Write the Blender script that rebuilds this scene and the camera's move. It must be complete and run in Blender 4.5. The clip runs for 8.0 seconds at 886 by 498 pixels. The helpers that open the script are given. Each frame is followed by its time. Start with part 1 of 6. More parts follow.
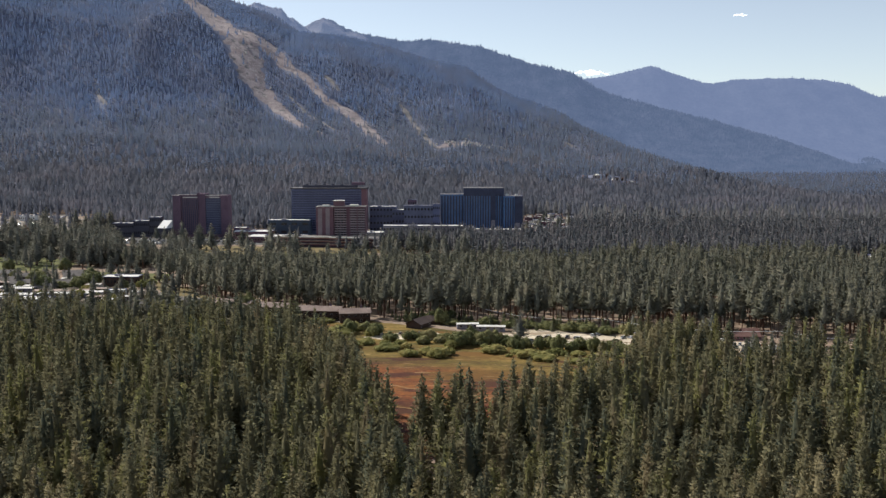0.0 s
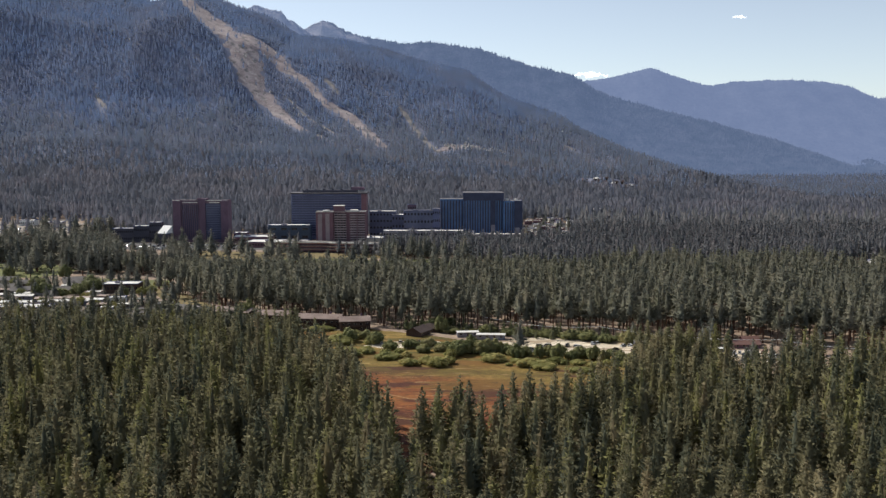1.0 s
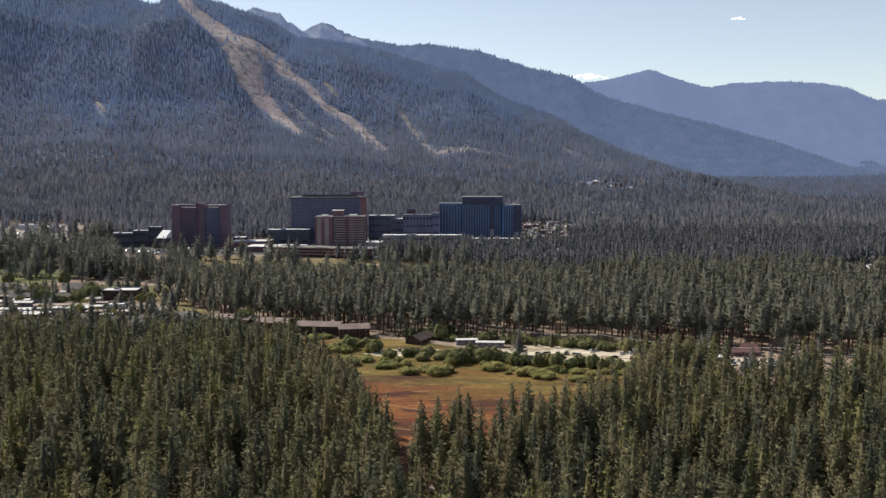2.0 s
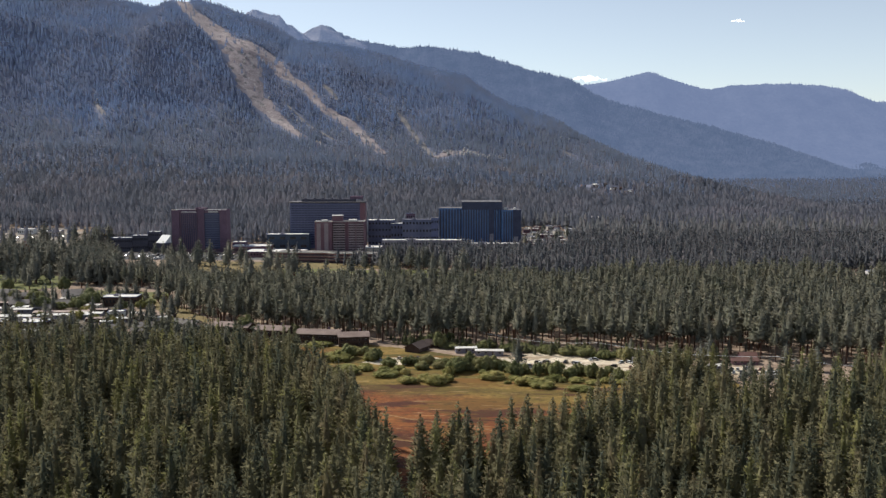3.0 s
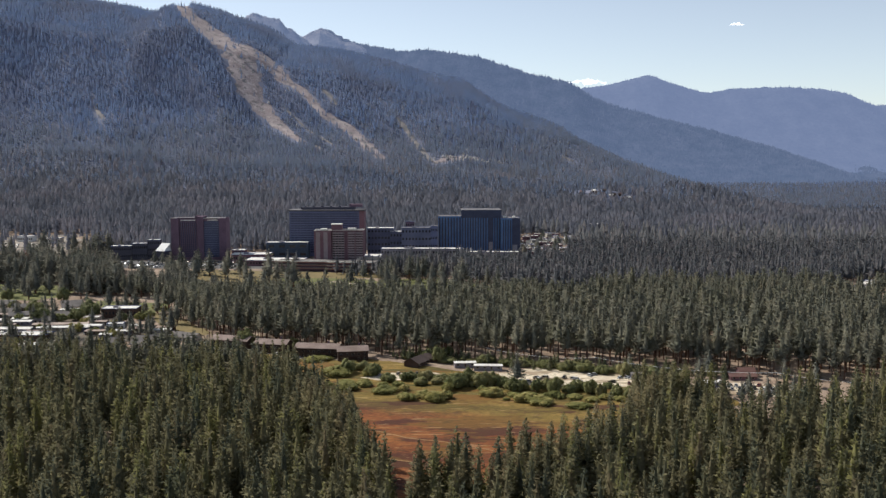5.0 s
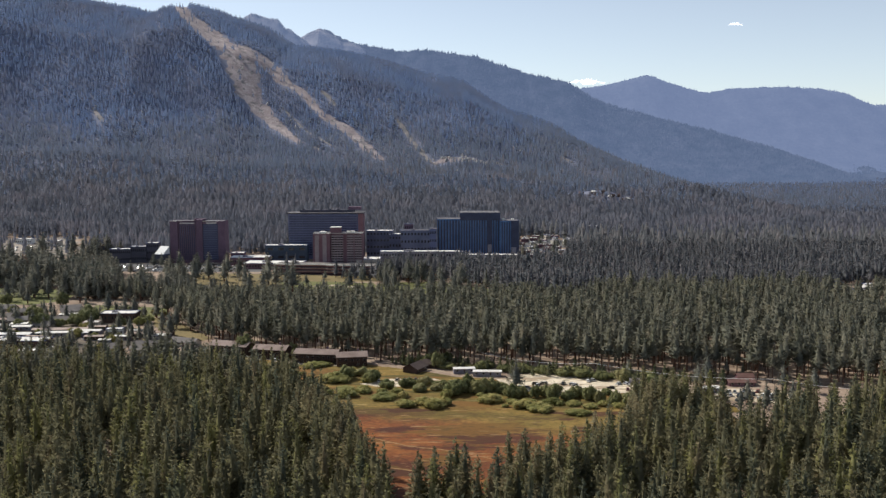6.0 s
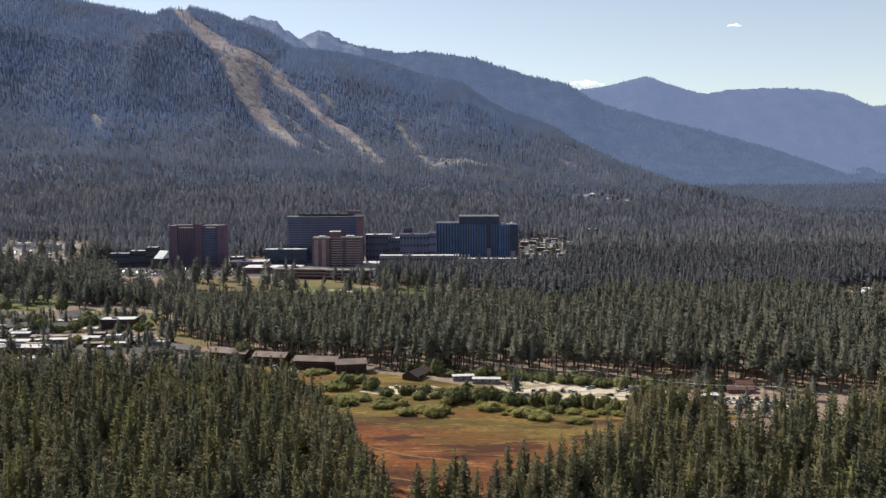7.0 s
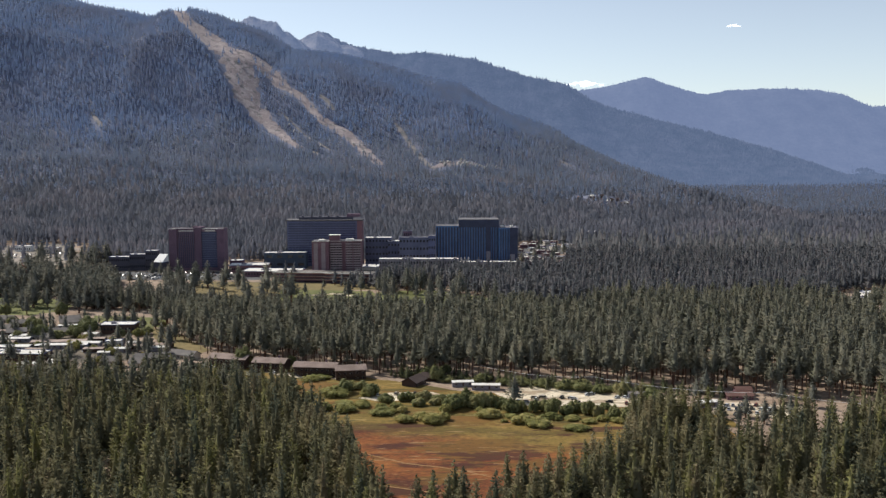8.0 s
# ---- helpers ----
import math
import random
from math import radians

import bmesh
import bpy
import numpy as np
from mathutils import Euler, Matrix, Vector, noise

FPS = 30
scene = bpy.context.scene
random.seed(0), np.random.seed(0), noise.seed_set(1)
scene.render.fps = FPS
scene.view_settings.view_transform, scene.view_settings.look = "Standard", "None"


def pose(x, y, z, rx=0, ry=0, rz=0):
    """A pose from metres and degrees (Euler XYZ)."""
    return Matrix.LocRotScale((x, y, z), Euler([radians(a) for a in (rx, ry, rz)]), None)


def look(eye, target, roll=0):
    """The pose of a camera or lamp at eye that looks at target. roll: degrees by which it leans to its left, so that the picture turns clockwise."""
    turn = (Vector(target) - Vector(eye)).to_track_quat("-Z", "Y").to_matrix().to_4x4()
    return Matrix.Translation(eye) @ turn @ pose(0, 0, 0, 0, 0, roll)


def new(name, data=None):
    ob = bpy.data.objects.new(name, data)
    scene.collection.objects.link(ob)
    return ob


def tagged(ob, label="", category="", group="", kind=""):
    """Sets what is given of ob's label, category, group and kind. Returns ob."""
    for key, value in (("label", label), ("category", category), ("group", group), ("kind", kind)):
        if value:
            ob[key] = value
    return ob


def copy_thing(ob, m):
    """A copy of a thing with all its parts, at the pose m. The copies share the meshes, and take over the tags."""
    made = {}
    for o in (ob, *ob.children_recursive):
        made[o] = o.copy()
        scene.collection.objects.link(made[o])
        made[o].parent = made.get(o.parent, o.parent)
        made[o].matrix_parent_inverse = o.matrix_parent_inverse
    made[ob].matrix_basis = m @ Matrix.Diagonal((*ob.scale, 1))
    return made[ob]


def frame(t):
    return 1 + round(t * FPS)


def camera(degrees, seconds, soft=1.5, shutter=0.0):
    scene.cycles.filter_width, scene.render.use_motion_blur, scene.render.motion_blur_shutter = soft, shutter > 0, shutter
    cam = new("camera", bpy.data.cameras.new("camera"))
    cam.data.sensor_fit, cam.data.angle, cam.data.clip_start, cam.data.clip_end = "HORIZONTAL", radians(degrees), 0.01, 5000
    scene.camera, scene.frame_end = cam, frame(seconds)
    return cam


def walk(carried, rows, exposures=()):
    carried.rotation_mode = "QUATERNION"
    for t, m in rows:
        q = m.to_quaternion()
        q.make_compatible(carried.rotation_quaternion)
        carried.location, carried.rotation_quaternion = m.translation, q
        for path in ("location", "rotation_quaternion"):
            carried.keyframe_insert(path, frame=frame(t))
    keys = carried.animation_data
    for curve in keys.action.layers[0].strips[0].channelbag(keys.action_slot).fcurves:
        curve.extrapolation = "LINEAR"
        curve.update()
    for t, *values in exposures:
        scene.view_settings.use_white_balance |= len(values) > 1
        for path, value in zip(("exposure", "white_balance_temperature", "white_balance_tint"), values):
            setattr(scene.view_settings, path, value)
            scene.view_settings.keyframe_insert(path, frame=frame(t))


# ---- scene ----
cam = camera(50.0, 8.0, 1.4)
# seconds, eye x, y, z, yaw, pitch, roll: a slow climb on the spot
PATH = [
    (0.0, 0.051, 0.0, 111.097, 0.0, -6.193, 0.0),
    (0.5, 0.053, -0.036, 113.147, -0.012, -6.156, 0.036),
    (1.0, 0.082, -0.086, 115.226, -0.014, -6.107, 0.08),
    (1.5, 0.138, -0.096, 117.239, -0.042, -6.08, 0.121),
    (3.0, 0.342, -0.257, 123.753, -0.09, -5.973, 0.13),
    (3.5, 0.431, -0.3, 125.759, -0.105, -5.94, 0.126),
    (4.0, 0.515, -0.353, 127.812, -0.105, -5.891, 0.111),
    (4.5, 0.586, -0.399, 129.907, -0.106, -5.866, 0.093),
    (6.0, 0.695, -0.455, 136.108, -0.189, -5.92, 0.165),
    (6.5, 0.775, -0.485, 138.118, -0.202, -5.909, 0.211),
    (7.0, 0.867, -0.541, 140.154, -0.237, -5.878, 0.244),
    (7.5, 0.948, -0.554, 142.147, -0.246, -5.88, 0.274),
    (8.0, 1.051, -0.521, 144.064, -0.26, -5.88, 0.291),
]
walk(cam, [(t, pose(x, y, z, 90 + pitch, roll, yaw)) for t, x, y, z, yaw, pitch, roll in PATH])

# ---- daylight: sun ahead and to the left, high over the mountain ----
SUN_AZ, SUN_EL = -56.0, 44.0
world = bpy.data.worlds.new("sky")
scene.world = world
world.use_nodes = True
wn = world.node_tree.nodes
sky = wn.new("ShaderNodeTexSky")
sky.sky_type, sky.sun_disc = "NISHITA", False
sky.sun_elevation, sky.sun_rotation = radians(SUN_EL), radians(SUN_AZ)
sky.altitude, sky.air_density, sky.dust_density, sky.ozone_density = 1900, 1.0, 0.3, 1.0
wn["Background"].inputs["Strength"].default_value = 0.128
pale = wn.new("ShaderNodeHueSaturation")
pale.inputs["Saturation"].default_value = 0.63
world.node_tree.links.new(sky.outputs["Color"], pale.inputs["Color"])
world.node_tree.links.new(pale.outputs["Color"], wn["Background"].inputs["Color"])
sun_data = bpy.data.lights.new("sun", "SUN")
sun_data.energy, sun_data.angle, sun_data.color = 4.5, radians(0.53), (1.0, 0.95, 0.86)
sun = new("sun", sun_data)
ax, el = radians(SUN_AZ), radians(SUN_EL)
sun_way = Vector((math.sin(ax) * math.cos(el), math.cos(ax) * math.cos(el), math.sin(el)))
sun.matrix_world = look(sun_way * 400, (0, 0, 0))
scene.view_settings.exposure = 0.0

# ---- materials ----


def material(name, colours, rough=0.8, scale=1.0, fine=8.0, bump=0.0, metal=0.0, stretch=(1, 1, 1), spread=(0.35, 0.65), vary=0.0, spec=0.3, thin=0.0, porous=0.0):
    """A surface of two or three colours that drift by position at a broad and a fine scale (cycles a metre)."""
    m = bpy.data.materials.new(name)
    m.use_nodes = True
    nt, n = m.node_tree, m.node_tree.nodes
    p = n["Principled BSDF"]
    p.inputs["Roughness"].default_value, p.inputs["Metallic"].default_value = rough, metal
    p.inputs["Specular IOR Level"].default_value = spec
    geo, mp = n.new("ShaderNodeNewGeometry"), n.new("ShaderNodeMapping")
    mp.inputs["Scale"].default_value = stretch
    nt.links.new(geo.outputs["Position"], mp.inputs["Vector"])
    broad, grain = n.new("ShaderNodeTexNoise"), n.new("ShaderNodeTexNoise")
    for tex, s, d in ((broad, scale, 3.0), (grain, fine, 2.0)):
        tex.inputs["Scale"].default_value, tex.inputs["Detail"].default_value = s, d
        nt.links.new(mp.outputs["Vector"], tex.inputs["Vector"])
    add = n.new("ShaderNodeMath")
    add.operation = "MULTIPLY_ADD"
    add.inputs[1].default_value, add.inputs[2].default_value = 0.4, 0.0
    nt.links.new(grain.outputs["Fac"], add.inputs[0])
    mix = n.new("ShaderNodeMath")
    mix.operation = "MULTIPLY_ADD"
    mix.inputs[1].default_value = 0.6
    nt.links.new(broad.outputs["Fac"], mix.inputs[0])
    nt.links.new(add.outputs[0], mix.inputs[2])
    last = mix
    if vary:
        info, shift = n.new("ShaderNodeObjectInfo"), n.new("ShaderNodeMath")
        shift.operation = "MULTIPLY_ADD"
        shift.inputs[1].default_value = vary
        nt.links.new(info.outputs["Random"], shift.inputs[0])
        nt.links.new(mix.outputs[0], shift.inputs[2])
        off = n.new("ShaderNodeMath")
        off.operation = "SUBTRACT"
        off.inputs[1].default_value = vary / 2
        nt.links.new(shift.outputs[0], off.inputs[0])
        last = off
    ramp = n.new("ShaderNodeValToRGB")
    e = ramp.color_ramp.elements
    lo, hi = spread
    e[0].position, e[1].position = lo, hi
    e[0].color, e[1].color = (*colours[0], 1), (*colours[-1], 1)
    if len(colours) == 3:
        k = e.new((lo + hi) / 2)
        k.color = (*colours[1], 1)
    nt.links.new(last.outputs[0], ramp.inputs["Fac"])
    nt.links.new(ramp.outputs["Color"], p.inputs["Base Color"])
    if thin:
        # leaves and needles let some light through
        tl, mx = n.new("ShaderNodeBsdfTranslucent"), n.new("ShaderNodeMixShader")
        mx.inputs["Fac"].default_value = thin
        nt.links.new(ramp.outputs["Color"], tl.inputs["Color"])
        nt.links.new(p.outputs["BSDF"], mx.inputs[1])
        nt.links.new(tl.outputs["BSDF"], mx.inputs[2])
        last_shader = mx.outputs["Shader"]
        if porous:
            # crowns are open between their twigs: part of the light goes straight through
            tr, mo = n.new("ShaderNodeBsdfTransparent"), n.new("ShaderNodeMixShader")
            mo.inputs["Fac"].default_value = porous
            nt.links.new(last_shader, mo.inputs[1])
            nt.links.new(tr.outputs["BSDF"], mo.inputs[2])
            last_shader = mo.outputs["Shader"]
        nt.links.new(last_shader, n["Material Output"].inputs["Surface"])
    if bump:
        b = n.new("ShaderNodeBump")
        b.inputs["Strength"].default_value, b.inputs["Distance"].default_value = bump, 0.1
        nt.links.new(grain.outputs["Fac"], b.inputs["Height"])
        nt.links.new(b.outputs["Normal"], p.inputs["Normal"])
    return m


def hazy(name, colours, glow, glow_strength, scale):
    """Distant ridge behind miles of bright air: a backdrop whose haze is put in as a little blue emission."""
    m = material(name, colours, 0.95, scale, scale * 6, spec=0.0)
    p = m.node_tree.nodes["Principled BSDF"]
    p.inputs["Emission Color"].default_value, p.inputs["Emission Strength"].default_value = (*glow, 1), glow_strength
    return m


NEEDLES = material("pine_needles", [(0.186, 0.174, 0.104), (0.275, 0.251, 0.144), (0.376, 0.319, 0.188)], 0.75, 0.09, 0.9, spread=(0.36, 0.66), vary=0.24, thin=0.42, spec=0.02)
# needles turn greyer and bluer with distance: haze put into their colours
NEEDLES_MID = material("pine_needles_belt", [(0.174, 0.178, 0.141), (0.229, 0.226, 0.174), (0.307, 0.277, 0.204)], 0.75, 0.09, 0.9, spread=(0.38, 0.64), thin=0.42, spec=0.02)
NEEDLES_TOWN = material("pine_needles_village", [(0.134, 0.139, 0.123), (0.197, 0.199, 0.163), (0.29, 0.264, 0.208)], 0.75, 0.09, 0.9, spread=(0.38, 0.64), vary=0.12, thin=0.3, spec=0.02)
NEEDLES_OUT_HAZED = material("pine_needles_golf_course_hazed", [(0.125, 0.135, 0.147), (0.18, 0.184, 0.192), (0.254, 0.234, 0.235)], 0.75, 0.06, 0.9, spread=(0.38, 0.62), thin=0.45, spec=0.02)
NEEDLES_PLAIN_HAZED = material("fir_needles_plain_hazed", [(0.125, 0.138, 0.172), (0.17, 0.181, 0.218), (0.233, 0.223, 0.259)], 0.8, 0.012, 0.6, spread=(0.38, 0.62), thin=0.5, spec=0.0, porous=0.2)
# mountain firs: the blue of the haze is mixed into the needle colour
NEEDLES_FAR_HAZED = material("fir_needles_haze_blue", [(0.132, 0.193, 0.34), (0.162, 0.226, 0.372), (0.203, 0.256, 0.388)], 0.8, 0.008, 0.03, spread=(0.34, 0.66), thin=0.5, spec=0.0, porous=0.45)
NEEDLES_HILL_HAZED = material("fir_needles_hillside_hazed", [(0.137, 0.172, 0.25), (0.165, 0.202, 0.278), (0.205, 0.228, 0.299)], 0.8, 0.01, 0.3, spread=(0.36, 0.64), thin=0.5, spec=0.0, porous=0.42)
BOULDER = material("pale_granite", [(0.30, 0.28, 0.27), (0.52, 0.49, 0.46)], 0.9, 0.1, 0.6)
# granite colour blued to imitate the haze before the mountain
ROCK_HAZED = material("weathered_granite_slope_hazed", [(0.136, 0.154, 0.225), (0.172, 0.189, 0.259), (0.233, 0.233, 0.288)], 0.95, 0.012, 0.15, bump=0.3)
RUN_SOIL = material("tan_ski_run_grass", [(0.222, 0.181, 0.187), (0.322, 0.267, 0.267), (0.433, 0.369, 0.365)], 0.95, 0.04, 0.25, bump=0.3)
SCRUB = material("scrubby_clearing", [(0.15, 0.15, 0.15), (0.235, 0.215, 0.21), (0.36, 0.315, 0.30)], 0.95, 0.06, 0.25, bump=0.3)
BARK = material("pine_bark", [(0.075, 0.042, 0.030), (0.19, 0.10, 0.066)], 0.9, 0.4, 5.0, stretch=(1, 1, 0.3), bump=0.4)
LEAVES = material("willow_leaves", [(0.125, 0.136, 0.055), (0.199, 0.199, 0.082), (0.301, 0.266, 0.123)], 0.7, 0.12, 1.0, spread=(0.36, 0.66), vary=0.2, thin=0.22, spec=0.15)
LEAVES_OLIVE = material("yellowing_willow_leaves", [(0.158, 0.161, 0.053), (0.252, 0.237, 0.079), (0.381, 0.316, 0.118)], 0.7, 0.12, 1.0, spread=(0.36, 0.66), vary=0.2, thin=0.22, spec=0.15)
LEAVES_BRIGHT = material("aspen_leaves", [(0.123, 0.138, 0.063), (0.214, 0.212, 0.092)], 0.7, 0.2, 1.2, vary=0.2, thin=0.35, spec=0.15)
RUST_LEAVES = material("rust_brown_leaves", [(0.20, 0.085, 0.060), (0.32, 0.15, 0.105)], 0.8, 0.2, 1.2, thin=0.3, spec=0.1)
SOIL = material("forest_floor", [(0.196, 0.139, 0.1), (0.297, 0.216, 0.158), (0.435, 0.335, 0.25)], 0.95, 0.035, 0.35, bump=0.3)
TURF = material("dry_meadow", [(0.085, 0.026, 0.012), (0.188, 0.058, 0.017), (0.285, 0.105, 0.028)], 0.95, 0.035, 0.9, stretch=(0.4, 1.4, 1), bump=0.8, spread=(0.42, 0.60))
SEDGE = material("olive_sedge", [(0.119, 0.082, 0.019), (0.19, 0.129, 0.03), (0.292, 0.182, 0.048)], 0.95, 0.05, 0.9, stretch=(0.4, 1.4, 1), bump=0.8, spread=(0.42, 0.60))


def pass_into(m, other, slant, lo, hi, ragged, scale):
    """Give m the second surface's colours beyond a line, with a ragged seam."""
    nt, n = m.node_tree, m.node_tree.nodes
    p = n["Principled BSDF"]
    first = p.inputs["Base Color"].links[0].from_socket
    geo, sep, tex = n.new("ShaderNodeNewGeometry"), n.new("ShaderNodeSeparateXYZ"), n.new("ShaderNodeTexNoise")
    mp = n.new("ShaderNodeMapping")
    mp.inputs["Scale"].default_value = (0.4, 1.4, 1)
    tex.inputs["Scale"].default_value, tex.inputs["Detail"].default_value = scale, 5
    nt.links.new(geo.outputs["Position"], sep.inputs[0])
    nt.links.new(geo.outputs["Position"], mp.inputs[0])
    nt.links.new(mp.outputs[0], tex.inputs["Vector"])
    shift = n.new("ShaderNodeMath")
    shift.operation = "MULTIPLY_ADD"
    shift.inputs[1].default_value = ragged
    nt.links.new(tex.outputs["Fac"], shift.inputs[0])
    tilt = n.new("ShaderNodeMath")
    tilt.operation = "MULTIPLY_ADD"
    tilt.inputs[1].default_value = slant
    nt.links.new(sep.outputs["X"], tilt.inputs[0])
    nt.links.new(sep.outputs["Y"], tilt.inputs[2])
    nt.links.new(tilt.outputs[0], shift.inputs[2])
    span = n.new("ShaderNodeMapRange")
    span.inputs["From Min"].default_value, span.inputs["From Max"].default_value = lo + ragged / 2, hi + ragged / 2
    nt.links.new(shift.outputs[0], span.inputs["Value"])
    ramp, old = n.new("ShaderNodeValToRGB"), next(k for k in other.node_tree.nodes if k.type == "VALTORGB")
    for i, e in enumerate(old.color_ramp.elements):
        k = ramp.color_ramp.elements[i] if i < 2 else ramp.color_ramp.elements.new(e.position)
        k.position, k.color = e.position, e.color
    nt.links.new(next(k for k in n if k.type == "VALTORGB").inputs["Fac"].links[0].from_socket, ramp.inputs["Fac"])
    mix = n.new("ShaderNodeMix")
    mix.data_type = "RGBA"
    nt.links.new(span.outputs["Result"], mix.inputs["Factor"])
    nt.links.new(first, mix.inputs["A"])
    nt.links.new(ramp.outputs["Color"], mix.inputs["B"])
    nt.links.new(mix.outputs["Result"], p.inputs["Base Color"])


pass_into(TURF, SEDGE, 0.45, 455, 480, 60, 0.05)


def mottle(m, colour, scale, stretch, lo, hi, share):
    """Blotches or streaks of another colour where a noise passes a threshold."""
    nt, n = m.node_tree, m.node_tree.nodes
    p = n["Principled BSDF"]
    first = p.inputs["Base Color"].links[0].from_socket
    geo, mp, tex, span, mix = (n.new("ShaderNode" + k) for k in ("NewGeometry", "Mapping", "TexNoise", "MapRange", "Mix"))
    mp.inputs["Scale"].default_value = stretch
    mp.inputs["Location"].default_value = (scale * 700, lo * 90, 0)
    tex.inputs["Scale"].default_value, tex.inputs["Detail"].default_value, tex.inputs["Roughness"].default_value = scale, 5, 0.62
    span.inputs["From Min"].default_value, span.inputs["From Max"].default_value, span.inputs["To Max"].default_value = lo, hi, share
    mix.data_type = "RGBA"
    nt.links.new(geo.outputs["Position"], mp.inputs["Vector"])
    nt.links.new(mp.outputs["Vector"], tex.inputs["Vector"])
    nt.links.new(tex.outputs["Fac"], span.inputs["Value"])
    nt.links.new(span.outputs["Result"], mix.inputs["Factor"])
    nt.links.new(first, mix.inputs["A"])
    mix.inputs["B"].default_value = (*colour, 1)
    nt.links.new(mix.outputs["Result"], p.inputs["Base Color"])
    for k in n:
        if k.type == "BSDF_TRANSLUCENT":
            nt.links.new(mix.outputs["Result"], k.inputs["Color"])


# trees differ from one to the next: olive, browned and blue-green crowns
for leaf, share, tone in ((NEEDLES, 0.75, 0.85), (NEEDLES_MID, 0.2, 0.65)):
    for colour, size, stretch, lo, hi, part_ in (((0.32, 0.31, 0.12), 0.11, 0.12, 0.54, 0.60, 1.0), ((0.29, 0.225, 0.14), 0.10, 0.14, 0.57, 0.62, 0.8), ((0.118, 0.138, 0.105), 0.12, 0.13, 0.53, 0.58, 1.0)):
        mottle(leaf, tuple(c * tone for c in colour), size, (1, 1, stretch), lo, hi, share * part_)
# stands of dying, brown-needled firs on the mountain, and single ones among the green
# these browns are blued as well, to imitate haze
mottle(NEEDLES_FAR_HAZED, (0.150, 0.165, 0.232), 0.006, (1, 1, 0.5), 0.50, 0.62, 0.5)
mottle(NEEDLES_FAR_HAZED, (0.200, 0.185, 0.235), 0.06, (1, 1, 0.2), 0.60, 0.64, 0.45)
mottle(NEEDLES_HILL_HAZED, (0.205, 0.178, 0.215), 0.05, (1, 1, 0.2), 0.59, 0.63, 0.5)
mottle(NEEDLES_PLAIN_HAZED, (0.190, 0.168, 0.178), 0.05, (1, 1, 0.2), 0.61, 0.65, 0.5)
GRAVEL = material("pale_gravel", [(0.497, 0.404, 0.284), (0.799, 0.698, 0.534)], 0.95, 0.05, 0.6, bump=0.3)
mottle(GRAVEL, (0.30, 0.215, 0.135), 0.07, (0.45, 1.6, 1), 0.50, 0.55, 0.8)
mottle(GRAVEL, (0.09, 0.085, 0.04), 0.2, (0.7, 1.2, 1), 0.59, 0.63, 0.8)
mottle(RUN_SOIL, (0.115, 0.12, 0.125), 0.05, (1, 1, 1), 0.56, 0.61, 0.75)
mottle(RUN_SOIL, (0.52, 0.46, 0.43), 0.09, (1, 1, 1), 0.57, 0.62, 0.7)
mottle(TURF, (0.155, 0.082, 0.018), 0.022, (0.7, 1.3, 1), 0.53, 0.56, 0.8)
mottle(TURF, (0.062, 0.019, 0.012), 0.04, (0.45, 1.5, 1), 0.53, 0.57, 0.85)
mottle(TURF, (0.40, 0.245, 0.12), 0.16, (0.28, 1.8, 1), 0.595, 0.64, 0.7)
mottle(TURF, (0.075, 0.042, 0.014), 0.3, (0.45, 1.5, 1), 0.53, 0.61, 0.62)
mottle(SEDGE, (0.19, 0.088, 0.022), 0.03, (0.5, 1.6, 1), 0.52, 0.545, 0.8)
mottle(SEDGE, (0.062, 0.058, 0.016), 0.05, (0.35, 1.7, 1), 0.545, 0.585, 0.75)
mottle(SEDGE, (0.36, 0.26, 0.10), 0.08, (0.35, 1.9, 1), 0.59, 0.63, 0.7)
mottle(SEDGE, (0.075, 0.06, 0.018), 0.3, (0.5, 1.4, 1), 0.54, 0.62, 0.5)
FAIRWAY = material("fairway_grass", [(0.113, 0.123, 0.038), (0.182, 0.182, 0.061)], 0.9, 0.03, 0.3)
ROUGH = material("dry_rough_grass", [(0.152, 0.123, 0.053), (0.257, 0.193, 0.088)], 0.95, 0.03, 0.3)
TRAIL = material("sandy_trail", [(0.26, 0.14, 0.06), (0.36, 0.215, 0.10)], 0.95, 0.3, 2.0)
GRAVEL_GREY = material("grey_gravel_yard", [(0.19, 0.165, 0.14), (0.30, 0.26, 0.22), (0.42, 0.36, 0.30)], 0.95, 0.05, 0.5, bump=0.3)
LANE = material("village_dirt", [(0.07, 0.061, 0.049), (0.129, 0.105, 0.08), (0.222, 0.181, 0.135)], 0.95, 0.06, 0.5)
ASPHALT = material("worn_asphalt", [(0.08, 0.078, 0.078), (0.15, 0.145, 0.14)], 0.9, 0.05, 0.6)
# the blue glow of ridges and crags stands in for haze
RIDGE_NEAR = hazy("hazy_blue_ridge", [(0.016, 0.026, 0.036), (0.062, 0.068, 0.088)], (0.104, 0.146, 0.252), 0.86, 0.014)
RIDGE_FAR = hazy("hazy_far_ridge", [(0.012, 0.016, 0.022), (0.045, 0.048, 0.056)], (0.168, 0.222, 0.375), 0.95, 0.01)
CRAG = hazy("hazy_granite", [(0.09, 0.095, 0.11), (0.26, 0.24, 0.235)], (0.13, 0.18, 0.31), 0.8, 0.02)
# the cloud's sunlit white is largely put in as emission
CLOUD = hazy("cloud_white", [(0.8, 0.8, 0.82), (0.9, 0.9, 0.9)], (0.93, 0.94, 0.95), 0.9, 0.02)
wisp, gauze, holes = (CLOUD.node_tree.nodes.new("ShaderNode" + k) for k in ("MixShader", "BsdfTransparent", "TexNoise"))
holes.inputs["Scale"].default_value, holes.inputs["Detail"].default_value = 0.05, 4
